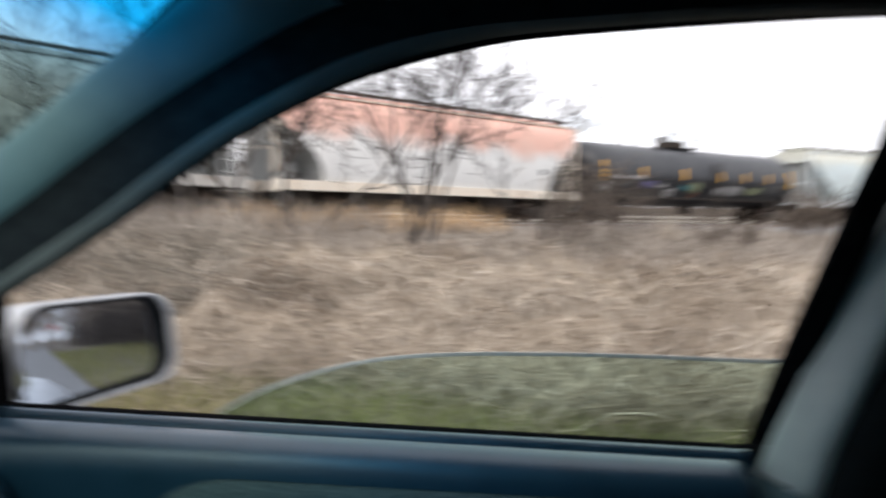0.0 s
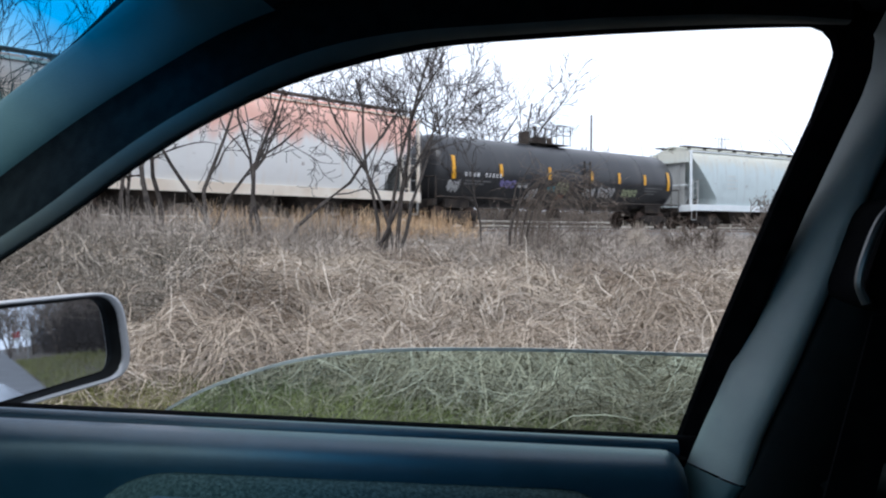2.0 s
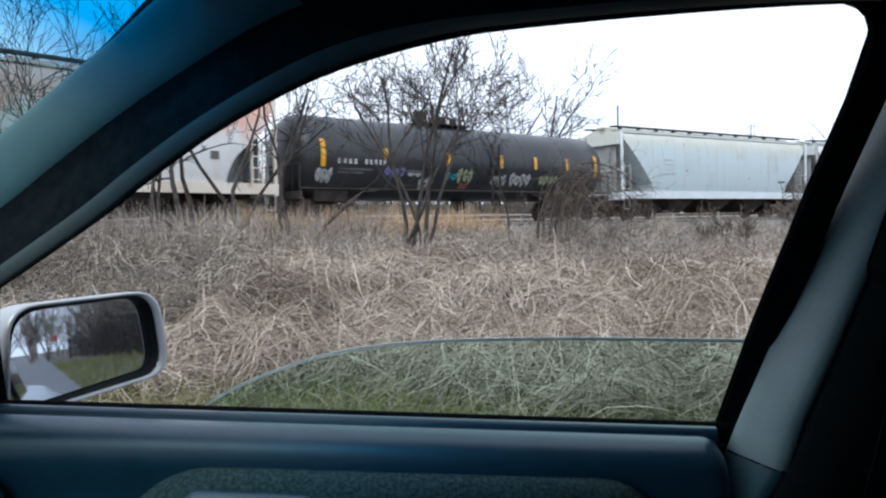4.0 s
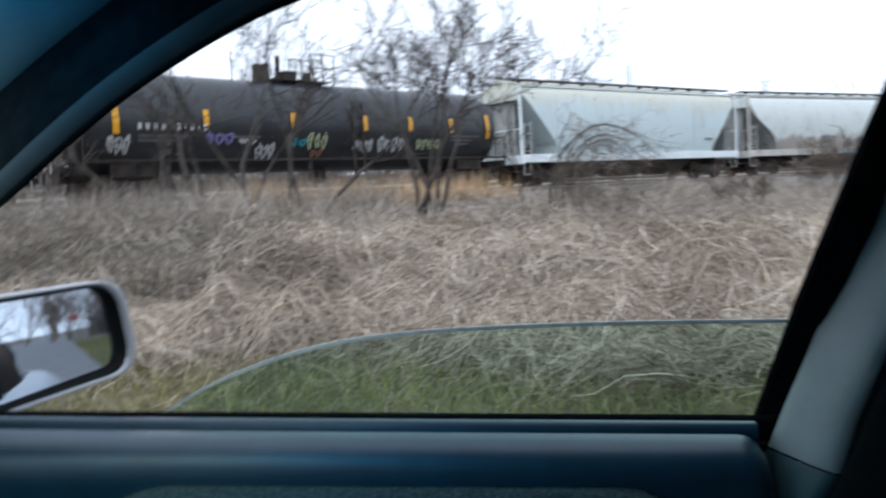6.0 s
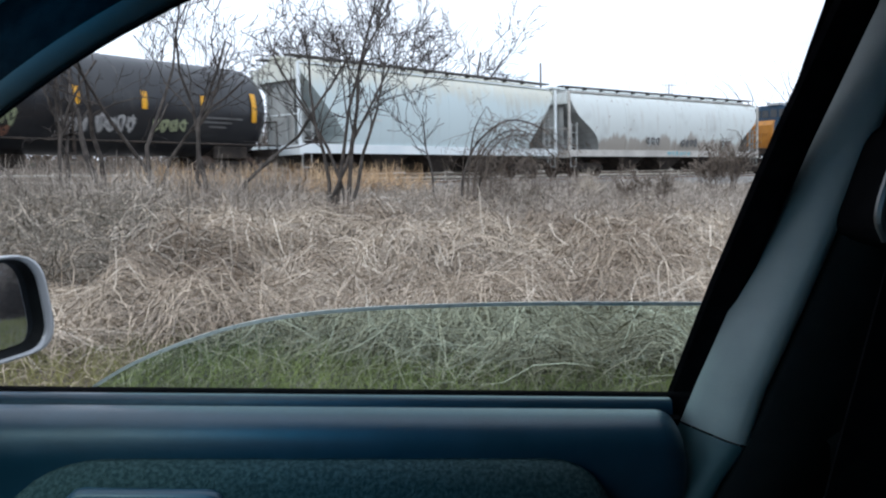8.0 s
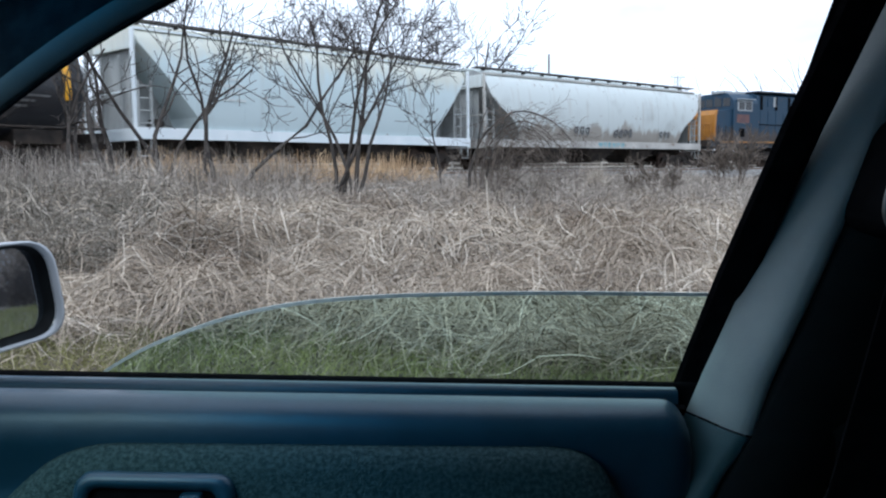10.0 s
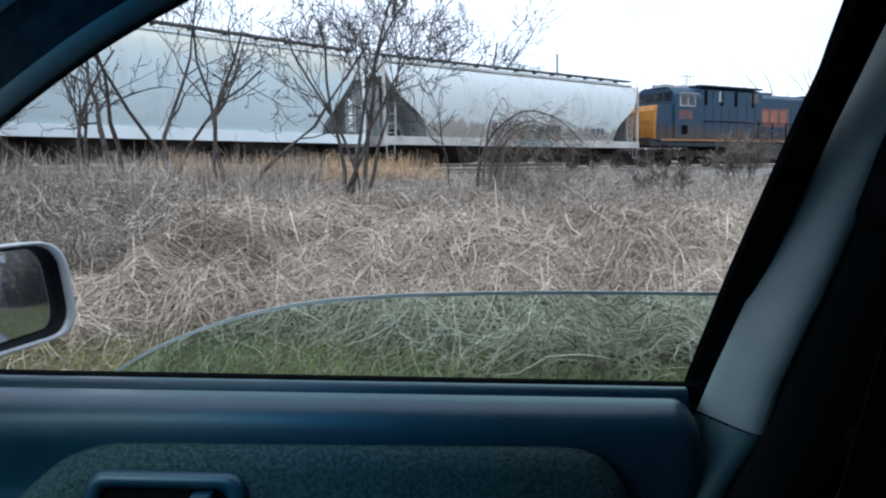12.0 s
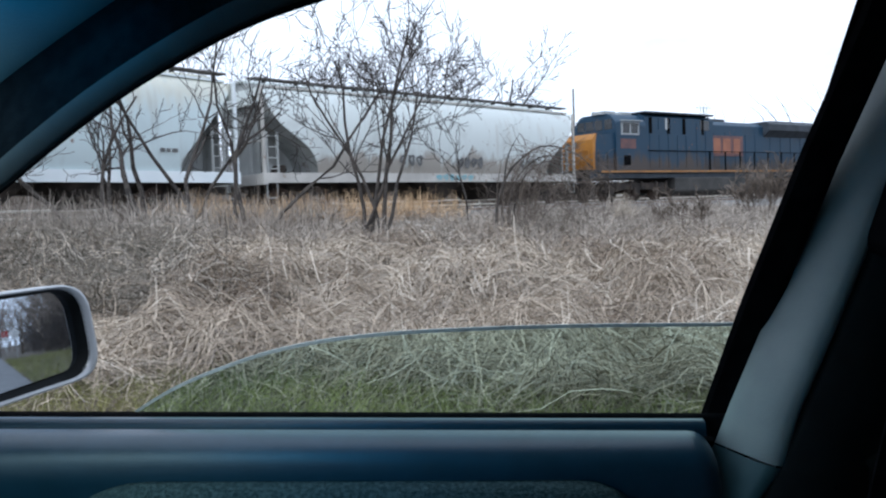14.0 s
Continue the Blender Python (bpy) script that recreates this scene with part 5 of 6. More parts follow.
# unseen wall across the driver's windows, added to block their light
part("driver_side_light_block", loft([[(-1.0, -0.44, 0.90), (-0.2, -0.36, 1.40), (1.86, -0.36, 1.40), (1.9, -0.44, 0.86)], [(-1.0, -0.47, 0.90), (-0.2, -0.39, 1.40), (1.86, -0.39, 1.40), (1.9, -0.47, 0.86)]]), M_LINER_SHADE, car)
c_pillar = part("c_pillar", prism([(1.30, 0.93), (1.15, 1.40), (1.75, 1.40), (1.95, 0.93)], 0.82, 0.90, bevel=0.01), M_LINER_SHADE, car)
for x in (-1.25, 1.45):
    for y in (0.93, -0.43):
        wheel = part("wheel", rod((x, y - 0.09, 0.31), (x, y + 0.09, 0.31), 0.2, seg=24), M_GALV, car)
        tyre = bmesh.new()
        ringsT = []
        for a in range(25):
            an = a / 24 * 2 * math.pi
            ringsT.append([(x + r * math.cos(an), y + dy, 0.31 + r * math.sin(an)) for r, dy in ((0.2, -0.09), (0.29, -0.095), (0.31, -0.06), (0.31, 0.06), (0.29, 0.095), (0.2, 0.09))])
        part("tyre", loft(ringsT, closed=False), M_TYRE, wheel, smooth=True)

# door mirror: silver shell round a tilted glass
m_n = Vector((0.856, -0.513, 0.066)).normalized()
m_u = Vector((0, 0, 1)).cross(m_n).normalized()
m_v = m_n.cross(m_u)
m_c = Vector((-0.556, 1.075, 0.998))


def mirror_ring(corner, radius, off, grow=0.0):
    pts = rounded(corner, radius, 6)
    return [m_c + m_u * (a * (1 + grow)) + m_v * (b * (1 + grow)) + m_n * off for a, b in pts]


# the glass is turned a little in its shell, so that it shows the flank and the road behind
g_n = (Vector((70.56, 1.8, 0.85)).normalized() - Vector((-0.4542, 0.8832, -0.1171))).normalized()


def glass_ring(corner, radius, off, grow=0.0):
    out = []
    for p in mirror_ring(corner, radius, 0.0, grow):
        out.append(p - m_n * ((p - m_c).dot(g_n) / m_n.dot(g_n)) + m_n * off)
    return out


glass_c = [(-0.082, -0.071), (-0.066, 0.047), (0.120, 0.053), (0.129, -0.046)]
shell_c = [(-0.098, -0.084), (-0.088, 0.058), (0.136, 0.063), (0.149, -0.060)]
round_s = [0.03, 0.04, 0.04, 0.04]
mirror = part("side_mirror", loft([mirror_ring(shell_c, round_s, -0.09, -0.35), mirror_ring(shell_c, round_s, -0.06, -0.1), mirror_ring(shell_c, round_s, -0.02, 0.0), mirror_ring(shell_c, round_s, 0.018, 0.005),
                                   mirror_ring(shell_c, round_s, 0.026, -0.01), mirror_ring(shell_c, round_s, 0.027, -0.045), mirror_ring(shell_c, round_s, 0.020, -0.075)], caps=False), M_SILVER, car, "silver door mirror shell", True)
part("mirror_rim", loft([mirror_ring(shell_c, round_s, 0.0215, -0.07), mirror_ring(glass_c, [0.02, 0.035, 0.03, 0.03], -0.004, 0.01)], caps=False), M_RIM_SHADE, mirror, "dark grey inner rim of the mirror", True)
part("mirror_glass", loft([glass_ring(glass_c, [0.02, 0.035, 0.03, 0.03], 0.004, 0.03), glass_ring(glass_c, [0.02, 0.035, 0.03, 0.03], -0.002, 0.03)]), M_MIRROR, mirror, "mirror glass showing the road behind")
part("mirror_arm", box((-0.655, 1.0, 0.965), (0.10, 0.10, 0.05), bevel=0.012), M_BLACK, mirror)

# ---- far things ----


def wood_pole(x, y, h, label):
    p = thing("utility_pole", pose(x, y, ground_z(x, y)), label, "pole")
    part("shaft", rod((0, 0, -0.3), (0, 0, h), 0.085, 0.06, 8), M_POLEWOOD, p)


wood_pole(10.23, 59.3, 7.0, "thin bare wooden pole beyond the railway")

tower = thing("lattice_tower", pose(132, 400, 0, 0, 0, 20), "distant steel lattice power tower", "power tower")
tb = bmesh.new()
for sx in (-1, 1):
    for sy in (-1, 1):
        add_rod(tb, (sx * 4, sy * 4, 0), (sx * 0.9, sy * 0.9, 46), 0.12, seg=4)
for k in range(9):
    z0, z1 = k * 5, k * 5 + 5
    w0, w1 = 4 - 3.1 * z0 / 46, 4 - 3.1 * z1 / 46
    for sy in (-1, 1):
        add_rod(tb, (-w0, sy * w0, z0), (w1, sy * w1, z1), 0.07, seg=4)
        add_rod(tb, (w0, sy * w0, z0), (-w1, sy * w1, z1), 0.07, seg=4)
part("mast", tb, M_GALV, tower)
for z, w in ((33, 7), (39, 6), (45, 4.5)):
    bm = rod((-w, 0, z), (w, 0, z), 0.14, seg=4)
    add_rod(bm, (-w, 0, z), (0, 0, z + 2.5), 0.09, seg=4)
    add_rod(bm, (w, 0, z), (0, 0, z + 2.5), 0.09, seg=4)
    part("crossarm", bm, M_GALV, tower)

sign = thing("road_sign", pose(70, 2.9, 0), "white diamond road sign on a steel post beside the road", "road sign")
part("post", rod((0, 0, 0), (0, 0, 2.1), 0.035), M_GALV, sign)
part("plate", prism([(-0.43, 1.9), (0, 2.33), (0.43, 1.9), (0, 1.47)], -0.01, 0.01), M_SIGN, sign)
sign.matrix_basis = pose(70, 2.9, 0, 0, 0, 90)
sig = thing("crossing_signal", pose(120, 3.0, 0, 0, 0, 90), "distant red and white signal post beside the road", "road sign")
part("post", rod((0, 0, 0), (0, 0, 3.2), 0.06), M_GALV, sig)
part("plate", box((0, 0, 2.6), (0.9, 0.05, 0.8), bevel=0.02), M_SIGN_RED, sig)
part("panel", box((0, -0.03, 2.0), (0.7, 0.05, 0.5), bevel=0.02), M_SIGN, sig)

# ---- bare shrubs and trees ----


class Wood:
    """Collects tapered branches as one mesh."""

    def __init__(self):
        self.v, self.f, self.thin, self.reach = [], [], 0.0035, 1.0

    def limb(self, pts, radii, sides):
        start = len(self.v)
        for i, (p, r) in enumerate(zip(pts, radii)):
            d = (pts[min(i + 1, len(pts) - 1)] - pts[max(i - 1, 0)]).normalized()
            a = d.orthogonal().normalized()
            b = d.cross(a)
            for k in range(sides):
                an = 2 * math.pi * k / sides
                self.v.append(tuple(p + (a * math.cos(an) + b * math.sin(an)) * r))
        for i in range(len(pts) - 1):
            for k in range(sides):
                k2 = (k + 1) % sides
                s0, s1 = start + i * sides, start + (i + 1) * sides
                self.f.append((s0 + k, s0 + k2, s1 + k2, s1 + k))

    def out(self, name, material, parent, label=""):
        return raw_part(name, self.v, self.f, material, parent, label, True)


def grow(rnd, big, fine, p, d, length, r, level, up, wander, shed, splits):
    """One branch with its children; thick ones go into big, thin ones into fine."""
    n = 6 if level == 0 else 5
    pts, radii = [p.copy()], [r]
    q = p.copy()
    dd = d.copy()
    for i in range(n):
        dd = (dd + Vector((rnd.gauss(0, wander), rnd.gauss(0, wander), rnd.gauss(0, wander * 0.6) + up))).normalized()
        q = q + dd * (length / n)
        pts.append(q.copy())
        radii.append(max(fine.thin, r * (1 - 0.62 * (i + 1) / n)))
    (big if level < 2 else fine).limb(pts, radii, 6 if level == 0 else 4 if level == 1 else 3)
    if level >= shed:
        return
    for k in range(splits[min(level, len(splits) - 1)]):
        u = rnd.uniform(0.28, 1.0) if level else rnd.uniform(0.35, 1.0)
        i = min(n - 1, int(u * n))
        base = pts[i].lerp(pts[i + 1], u * n - i)
        ax = (pts[i + 1] - pts[i]).normalized()
        side = ax.orthogonal().normalized()
        side.rotate(Matrix.Rotation(rnd.uniform(0, 2 * math.pi), 3, ax))
        ang = rnd.uniform(0.35, 0.95)
        nd = (ax * math.cos(ang) + side * math.sin(ang)).normalized()
        grow(rnd, big, fine, base, nd, length * fine.reach * rnd.uniform(0.42, 0.68), max(0.004, radii[i] * rnd.uniform(0.48, 0.67)), level + 1, up, wander * 1.15, shed, splits)


def shrub(name, x, y, stems, height, seed, label, category="shrub", spread=0.35, lean=(0, 0), r=0.035, shed=3, splits=(7, 6, 5), up=0.06, wander=0.12, material=M_BARK, twig=M_TWIG, jitter=0.35, reach=1.0, leans=None):
    rnd = random.Random(seed)
    e = thing(name, pose(x, y, ground_z(x, y) - 0.05), label, category)
    fine = Wood()
    fine.thin, fine.reach = 0.0066 + 0.00025 * max(0, y - 15), reach
    for s in range(stems):
        big = Wood()
        a = 2 * math.pi * (s + rnd.random() * 0.7) / stems
        k = spread * rnd.uniform(0.4, 1.1)
        d = Vector((math.cos(a) * k + lean[0], math.sin(a) * k + lean[1], 1)).normalized()
        p = Vector((rnd.uniform(-jitter, jitter), rnd.uniform(-jitter, jitter), 0))
        if leans:
            p.x, d = leans[s][0], Vector((leans[s][1], rnd.gauss(0, 0.06), 1)).normalized()
        grow(rnd, big, fine, p, d, height * rnd.uniform(0.75, 1.05), r * rnd.uniform(0.75, 1.15), 0, up, wander, shed, splits)
        big.out("stem" if stems > 1 else "trunk", material, e)
    tagged(fine.out("brushwood", twig, e, "fine bare brushwood"), kind="stuff")
    return e


shrub("bare_shrub", -1.3, 17.4, 6, 4.1, 11, "tall bare many-stemmed shrub among dead weeds", spread=0.23, lean=(0.08, 0), r=0.047, splits=(6, 5, 4), up=0.03, wander=0.12, jitter=0.28, reach=0.74)
shrub("bare_shrub", -4.0, 18.2, 3, 4.5, 12, "bare shrub with crooked stems, one leaning far over the weeds", r=0.062, splits=(4, 4, 4), wander=0.22, reach=0.8, leans=((-0.18, 0.08), (-0.10, -0.26), (0.33, 0.42)))
shrub("bare_shrub", -5.2, 18.4, 3, 4.5, 13, "bare shrub with crooked dark stems", r=0.062, splits=(4, 4, 4), wander=0.22, reach=0.8, leans=((-0.30, 0.40), (0.15, 0.06), (-0.20, -0.12)))
shrub("bare_shrub", -6.5, 18.2, 2, 3.7, 14, "bare shrub with a thick dark stem leaning aside", r=0.085, splits=(4, 4, 4), wander=0.22, reach=0.8, leans=((0.05, -0.38), (0.02, 0.12)))
shrub("bare_shrub", -7.6, 18.4, 3, 3.5, 15, "low bare shrub with forking stems", r=0.06, splits=(4, 4, 3), wander=0.22, reach=0.8, leans=((0.45, -0.18), (-0.35, -0.42), (0.05, 0.25)))
shrub("bare_shrub", -10.4, 18.6, 3, 4.0, 16, "bare shrub at the edge of the weeds", spread=0.35, r=0.06, splits=(6, 5, 4), wander=0.18)
shrub("bare_sapling", 0.55, 21.0, 1, 2.6, 17, "thin bare sapling in the dead grass", "sapling", spread=0.05, r=0.03, splits=(5, 4, 3))
# dense arching thicket
rnd = random.Random(31)
arch = thing("arching_thicket", pose(2.75, 20.2, ground_z(2.75, 20.2)), "tangled bare thicket arching over dead weeds", "shrub")
fine = Wood()
for s in range(4):
    big = Wood()
    p = Vector((-1.25 + 0.14 * s, rnd.uniform(-0.15, 0.15), -0.05))
    tip = 2.35 if s == 1 else 2.0 - 0.12 * s
    reach = 1.0 if s == 1 else 2.3 - 0.25 * s
    pts = smooth_line([p, p + Vector((0.05, 0, tip * 0.35)), p + Vector((0.18 * reach, rnd.gauss(0, 0.1), tip * 0.75)), p + Vector((0.5 * reach, rnd.gauss(0, 0.1), tip))] + ([] if s == 1 else [p + Vector((0.85 * reach, 0, tip * 0.9)), p + Vector((1.1 * reach, 0, tip * 0.62))]), 4)
    rr = (0.045, 0.04, 0.03, 0.025)[s]
    big.limb(pts, [max(0.006, rr * (1 - 0.95 * i / len(pts))) for i in range(len(pts))], 5)
    big.out("stem", M_BARK, arch)
    for i in range(4, len(pts)):
        for k in range(2):
            grow(rnd, fine, fine, pts[i], Vector((rnd.gauss(0.5, 0.5), rnd.gauss(0, 0.5), rnd.gauss(-0.3, 0.5))).normalized(), rnd.uniform(0.4, 0.9), 0.007, 2, -0.05, 0.2, 3, (3, 3, 3))
for s in range(26):
    p = Vector((rnd.uniform(-1.3, -0.3), rnd.uniform(-0.5, 0.5), -0.05))
    h, w = rnd.uniform(1.2, 2.0), rnd.uniform(0.6, 1.9)
    pts = smooth_line([p, p + Vector((0.1 * w, 0, h * 0.6)), p + Vector((0.4 * w, 0, h)), p + Vector((0.8 * w, rnd.gauss(0, 0.3), h * 0.85)), p + Vector((1.15 * w, rnd.gauss(0, 0.3), h * rnd.uniform(0.3, 0.7)))], 3)
    rr = rnd.uniform(0.006, 0.012)
    fine.limb(pts, [rr * (1 - 0.6 * i / len(pts)) for i in range(len(pts))], 3)
    for i in range(4, len(pts), 3):
        grow(rnd, fine, fine, pts[i], Vector((rnd.gauss(0.3, 0.6), rnd.gauss(0, 0.5), rnd.gauss(-0.2, 0.6))).normalized(), rnd.uniform(0.3, 0.7), 0.006, 2, -0.03, 0.2, 3, (3, 3, 3))
for s in range(60):
    p = Vector((rnd.uniform(-1.1, 1.5), rnd.uniform(-0.5, 0.5), -0.05))
    grow(rnd, fine, fine, p, Vector((rnd.gauss(0, 0.4), rnd.gauss(0, 0.4), 1)).normalized(), rnd.uniform(0.6, 1.25), 0.009, 1, -0.02, 0.2, 2, (5, 4))
tagged(fine.out("brushwood", M_VINE, arch, "tangled grey-brown vines"), kind="stuff")
shrub("bare_bush", 10.2, 26.2, 10, 1.5, 33, "small dense grey-brown bush near the track", "bush", spread=0.6, r=0.012, splits=(5, 4, 3), material=M_VINE, twig=M_VINE)
shrub("bare_bush", 6.6, 21.5, 8, 0.9, 34, "low grey-brown bush in the weeds", "bush", spread=0.7, r=0.012, splits=(5, 4, 3), material=M_VINE, twig=M_VINE)

# trees behind the railway
shrub("bare_tree", 0.6, 47.5, 3, 7.4, 41, "bare tree behind the railway", "tree", spread=0.3, r=0.12, splits=(8, 7, 5), shed=3, up=0.03, jitter=0.5, lean=(-0.1, 0))
shrub("bare_tree", -5.5, 48.0, 2, 5.4, 42, "bare tree behind the railway", "tree", spread=0.3, r=0.10, splits=(6, 6, 5), jitter=0.5)
shrub("bare_bush", 9.6, 62.0, 6, 2.6, 48, "far hazy bare bush beyond the railway", "bush", spread=0.5, r=0.05, splits=(7, 7, 5), jitter=1.6)
shrub("bare_tree", 3.5, 50.0, 2, 7.8, 43, "leaning bare tree behind the railway", "tree", spread=0.1, lean=(0.55, 0), r=0.10, splits=(6, 5, 4), jitter=0.3, reach=0.7)
shrub("bare_tree", -13.0, 50.0, 2, 8.0, 44, "bare tree behind the railway", "tree", spread=0.35, r=0.11, splits=(5, 5, 4), jitter=0.6)
shrub("bare_tree", -21.0, 40.0, 3, 8.0, 45, "bare tree beside the railway", "tree", spread=0.35, r=0.11, splits=(5, 5, 4), jitter=0.6)
shrub("bare_tree", -14.0, 13.0, 3, 7.5, 46, "bare tree ahead of the parked car", "tree", spread=0.4, r=0.07, splits=(5, 4, 4), jitter=0.6)
shrub("bare_tree", 27.0, 8.6, 3, 6.5, 47, "bare tree on the verge behind the parked car", "tree", spread=0.4, r=0.1, splits=(8, 8, 5), jitter=0.5)

# far woods: one mass of bare crowns
rnd = random.Random(77)
woods = Wood()
for i in range(120):
    far = rnd.uniform(95, 190)
    ang = rnd.uniform(-0.75, 0.95)
    x, y = far * math.sin(ang), far * math.cos(ang)
    h = rnd.uniform(5.5, 9.5) * (0.7 + far / 260)
    for s in range(4):
        d = Vector((rnd.gauss(0, 0.35), rnd.gauss(0, 0.35), 1)).normalized()
        grow(rnd, woods, woods, Vector((x + rnd.gauss(0, 0.8), y, 0.4)), d, h, 0.16, 1, 0.03, 0.15, 2, (9, 9))
tagged(woods.out("far_woods", M_TWIG, None), "distant line of bare winter woods", "woods", kind="stuff")
brush = Wood()
brush.thin = 0.012
for i in range(2400):
    s = rnd.uniform(-40, 75)
    p = from_track(s, rnd.uniform(6.2, 15), 0)
    p.z = ground_z(p.x, p.y)
    d = Vector((rnd.gauss(0, 0.4), rnd.gauss(0, 0.4), 1)).normalized()
    grow(rnd, brush, brush, p, d, rnd.uniform(0.9, 2.2), 0.03, 1, 0.03, 0.2, 2, (6, 6))
tagged(brush.out("lineside_brush", M_VINE, None), "low brown brush beyond the railway", "brush", kind="stuff")
woods = Wood()
woods.thin = 0.02
for i in range(300):
    x = 26 + 160 * rnd.random() ** 1.5
    y = rnd.uniform(9.0, 16) + x * 0.02 if i % 4 else rnd.uniform(-40, 12) * smoothstep(60, 140, x) + 9
    h = rnd.uniform(5, 9)
    for s in range(3):
        d = Vector((rnd.gauss(0, 0.35), rnd.gauss(0, 0.35), 1)).normalized()
        grow(rnd, woods, woods, Vector((x, y, 0)), d, h, 0.13, 1, 0.03, 0.15, 2, (10, 10))
tagged(woods.out("roadside_woods", M_VINE, None), "bare brown woods along the road", "woods", kind="stuff")

hedge = Wood()
hedge.thin = 0.014
for i in range(900):
    x = 12 + 105 * rnd.random() ** 1.4
    y = rnd.uniform(6.5, 12) - 2.0 * smoothstep(20, 90, x)
    d = Vector((rnd.gauss(0, 0.4), rnd.gauss(0, 0.4), 1)).normalized()
    grow(rnd, hedge, hedge, Vector((x, y, 0)), d, rnd.uniform(1.2, 3.4), 0.04, 1, 0.03, 0.2, 2, (8, 7))
tagged(hedge.out("roadside_brush", M_TWIG, None), "dense dark brush along the road behind the car", "brush", kind="stuff")

# ---- weeds and grass ----


def ribbons(name, verts, material, label, category):
    """One mesh of ribbons from their paired edge points."""
    n, segs = verts.shape[0], verts.shape[1] - 1
    flat = verts.reshape(-1, 3)
    base = (np.arange(n) * (segs + 1) * 2)[:, None]
    quad = np.concatenate([np.array([[2 * k, 2 * k + 1, 2 * k + 3, 2 * k + 2]]) for k in range(segs)])
    faces = (base[:, None, :] + quad[None]).reshape(-1, 4)
    me = bpy.data.meshes.new(name)
    me.vertices.add(len(flat))
    me.vertices.foreach_set("co", flat.ravel())
    me.loops.add(faces.size)
    me.loops.foreach_set("vertex_index", faces.ravel().astype(np.int32))
    me.polygons.add(len(faces))
    me.polygons.foreach_set("loop_start", np.arange(0, faces.size, 4, dtype=np.int32))
    me.update(calc_edges=True)
    me.materials.append(material)
    return tagged(new(name, me), label, category, kind="stuff")


def stalks(name, spots, material, label, lens, rise, droop, width, seed, category="weeds", segs=4):
    """Bent ribbons: each rises from its root, arches over and falls; all in one mesh."""
    rng = np.random.default_rng(seed)
    n = len(spots)
    root = np.array(spots)
    az = np.array([7.0 * noise.noise((q[0] * 0.42, q[1] * 0.42, 0.3)) for q in spots]) + rng.normal(0, 1.6, n)
    ln = rng.uniform(*lens, n)
    el = rng.uniform(*rise, n)
    dr = rng.uniform(*droop, n)
    wd = rng.uniform(*width, n) * np.clip(0.42 + 0.055 * root[:, 1], 0.6, 1.35)
    verts = np.zeros((n, segs + 1, 2, 3))
    p = root.copy()
    a, e = az.copy(), el.copy()
    tw = rng.uniform(0, np.pi, n)
    for k in range(segs + 1):
        side = np.stack([-np.sin(a) * np.cos(tw), np.cos(a) * np.cos(tw), np.sin(tw)], 1)
        w = wd * (1 - 0.75 * k / segs)
        verts[:, k, 0] = p - side * w[:, None] / 2
        verts[:, k, 1] = p + side * w[:, None] / 2
        step = np.stack([np.cos(a) * np.cos(e), np.sin(a) * np.cos(e), np.sin(e)], 1)
        p = p + step * (ln / segs)[:, None]
        e = e - dr * rng.uniform(0.5, 1.5, n)
        a = a + rng.normal(0, 0.55, n)
        e = e + rng.normal(0, 0.3, n)
    floor_z = root[:, 2] + 0.02
    verts[:, :, :, 2] = np.maximum(verts[:, :, :, 2], floor_z[:, None, None])
    return ribbons(name, verts, material, label, category)


class Lie:
    """Heights of the ground and of the matted weeds on it, read off a grid."""
    X0, Y0, STEP, NX, NY = -17.0, 2.4, 0.15, 240, 150

    def __init__(self):
        self.g = np.zeros((self.NY, self.NX))
        self.m = np.zeros((self.NY, self.NX))
        for j in range(self.NY):
            for i in range(self.NX):
                x, y = self.X0 + i * self.STEP, self.Y0 + j * self.STEP
                self.g[j, i] = ground_z(x, y)
                self.m[j, i] = 0.45 + 0.85 * noise.noise((x * 0.75, y * 0.7, 21.0)) + 0.95 * noise.noise((x * 1.9, y * 1.6, 4.0))
        self.m = np.clip(self.m, 0.0, 1.15)

    def at(self, field, x, y):
        u = np.clip((x - self.X0) / self.STEP, 0, self.NX - 1.001)
        v = np.clip((y - self.Y0) / self.STEP, 0, self.NY - 1.001)
        i, j = u.astype(int), v.astype(int)
        a, b = u - i, v - j
        return (field[j, i] * (1 - a) + field[j, i + 1] * a) * (1 - b) + (field[j + 1, i] * (1 - a) + field[j + 1, i + 1] * a) * b


LIE = Lie()


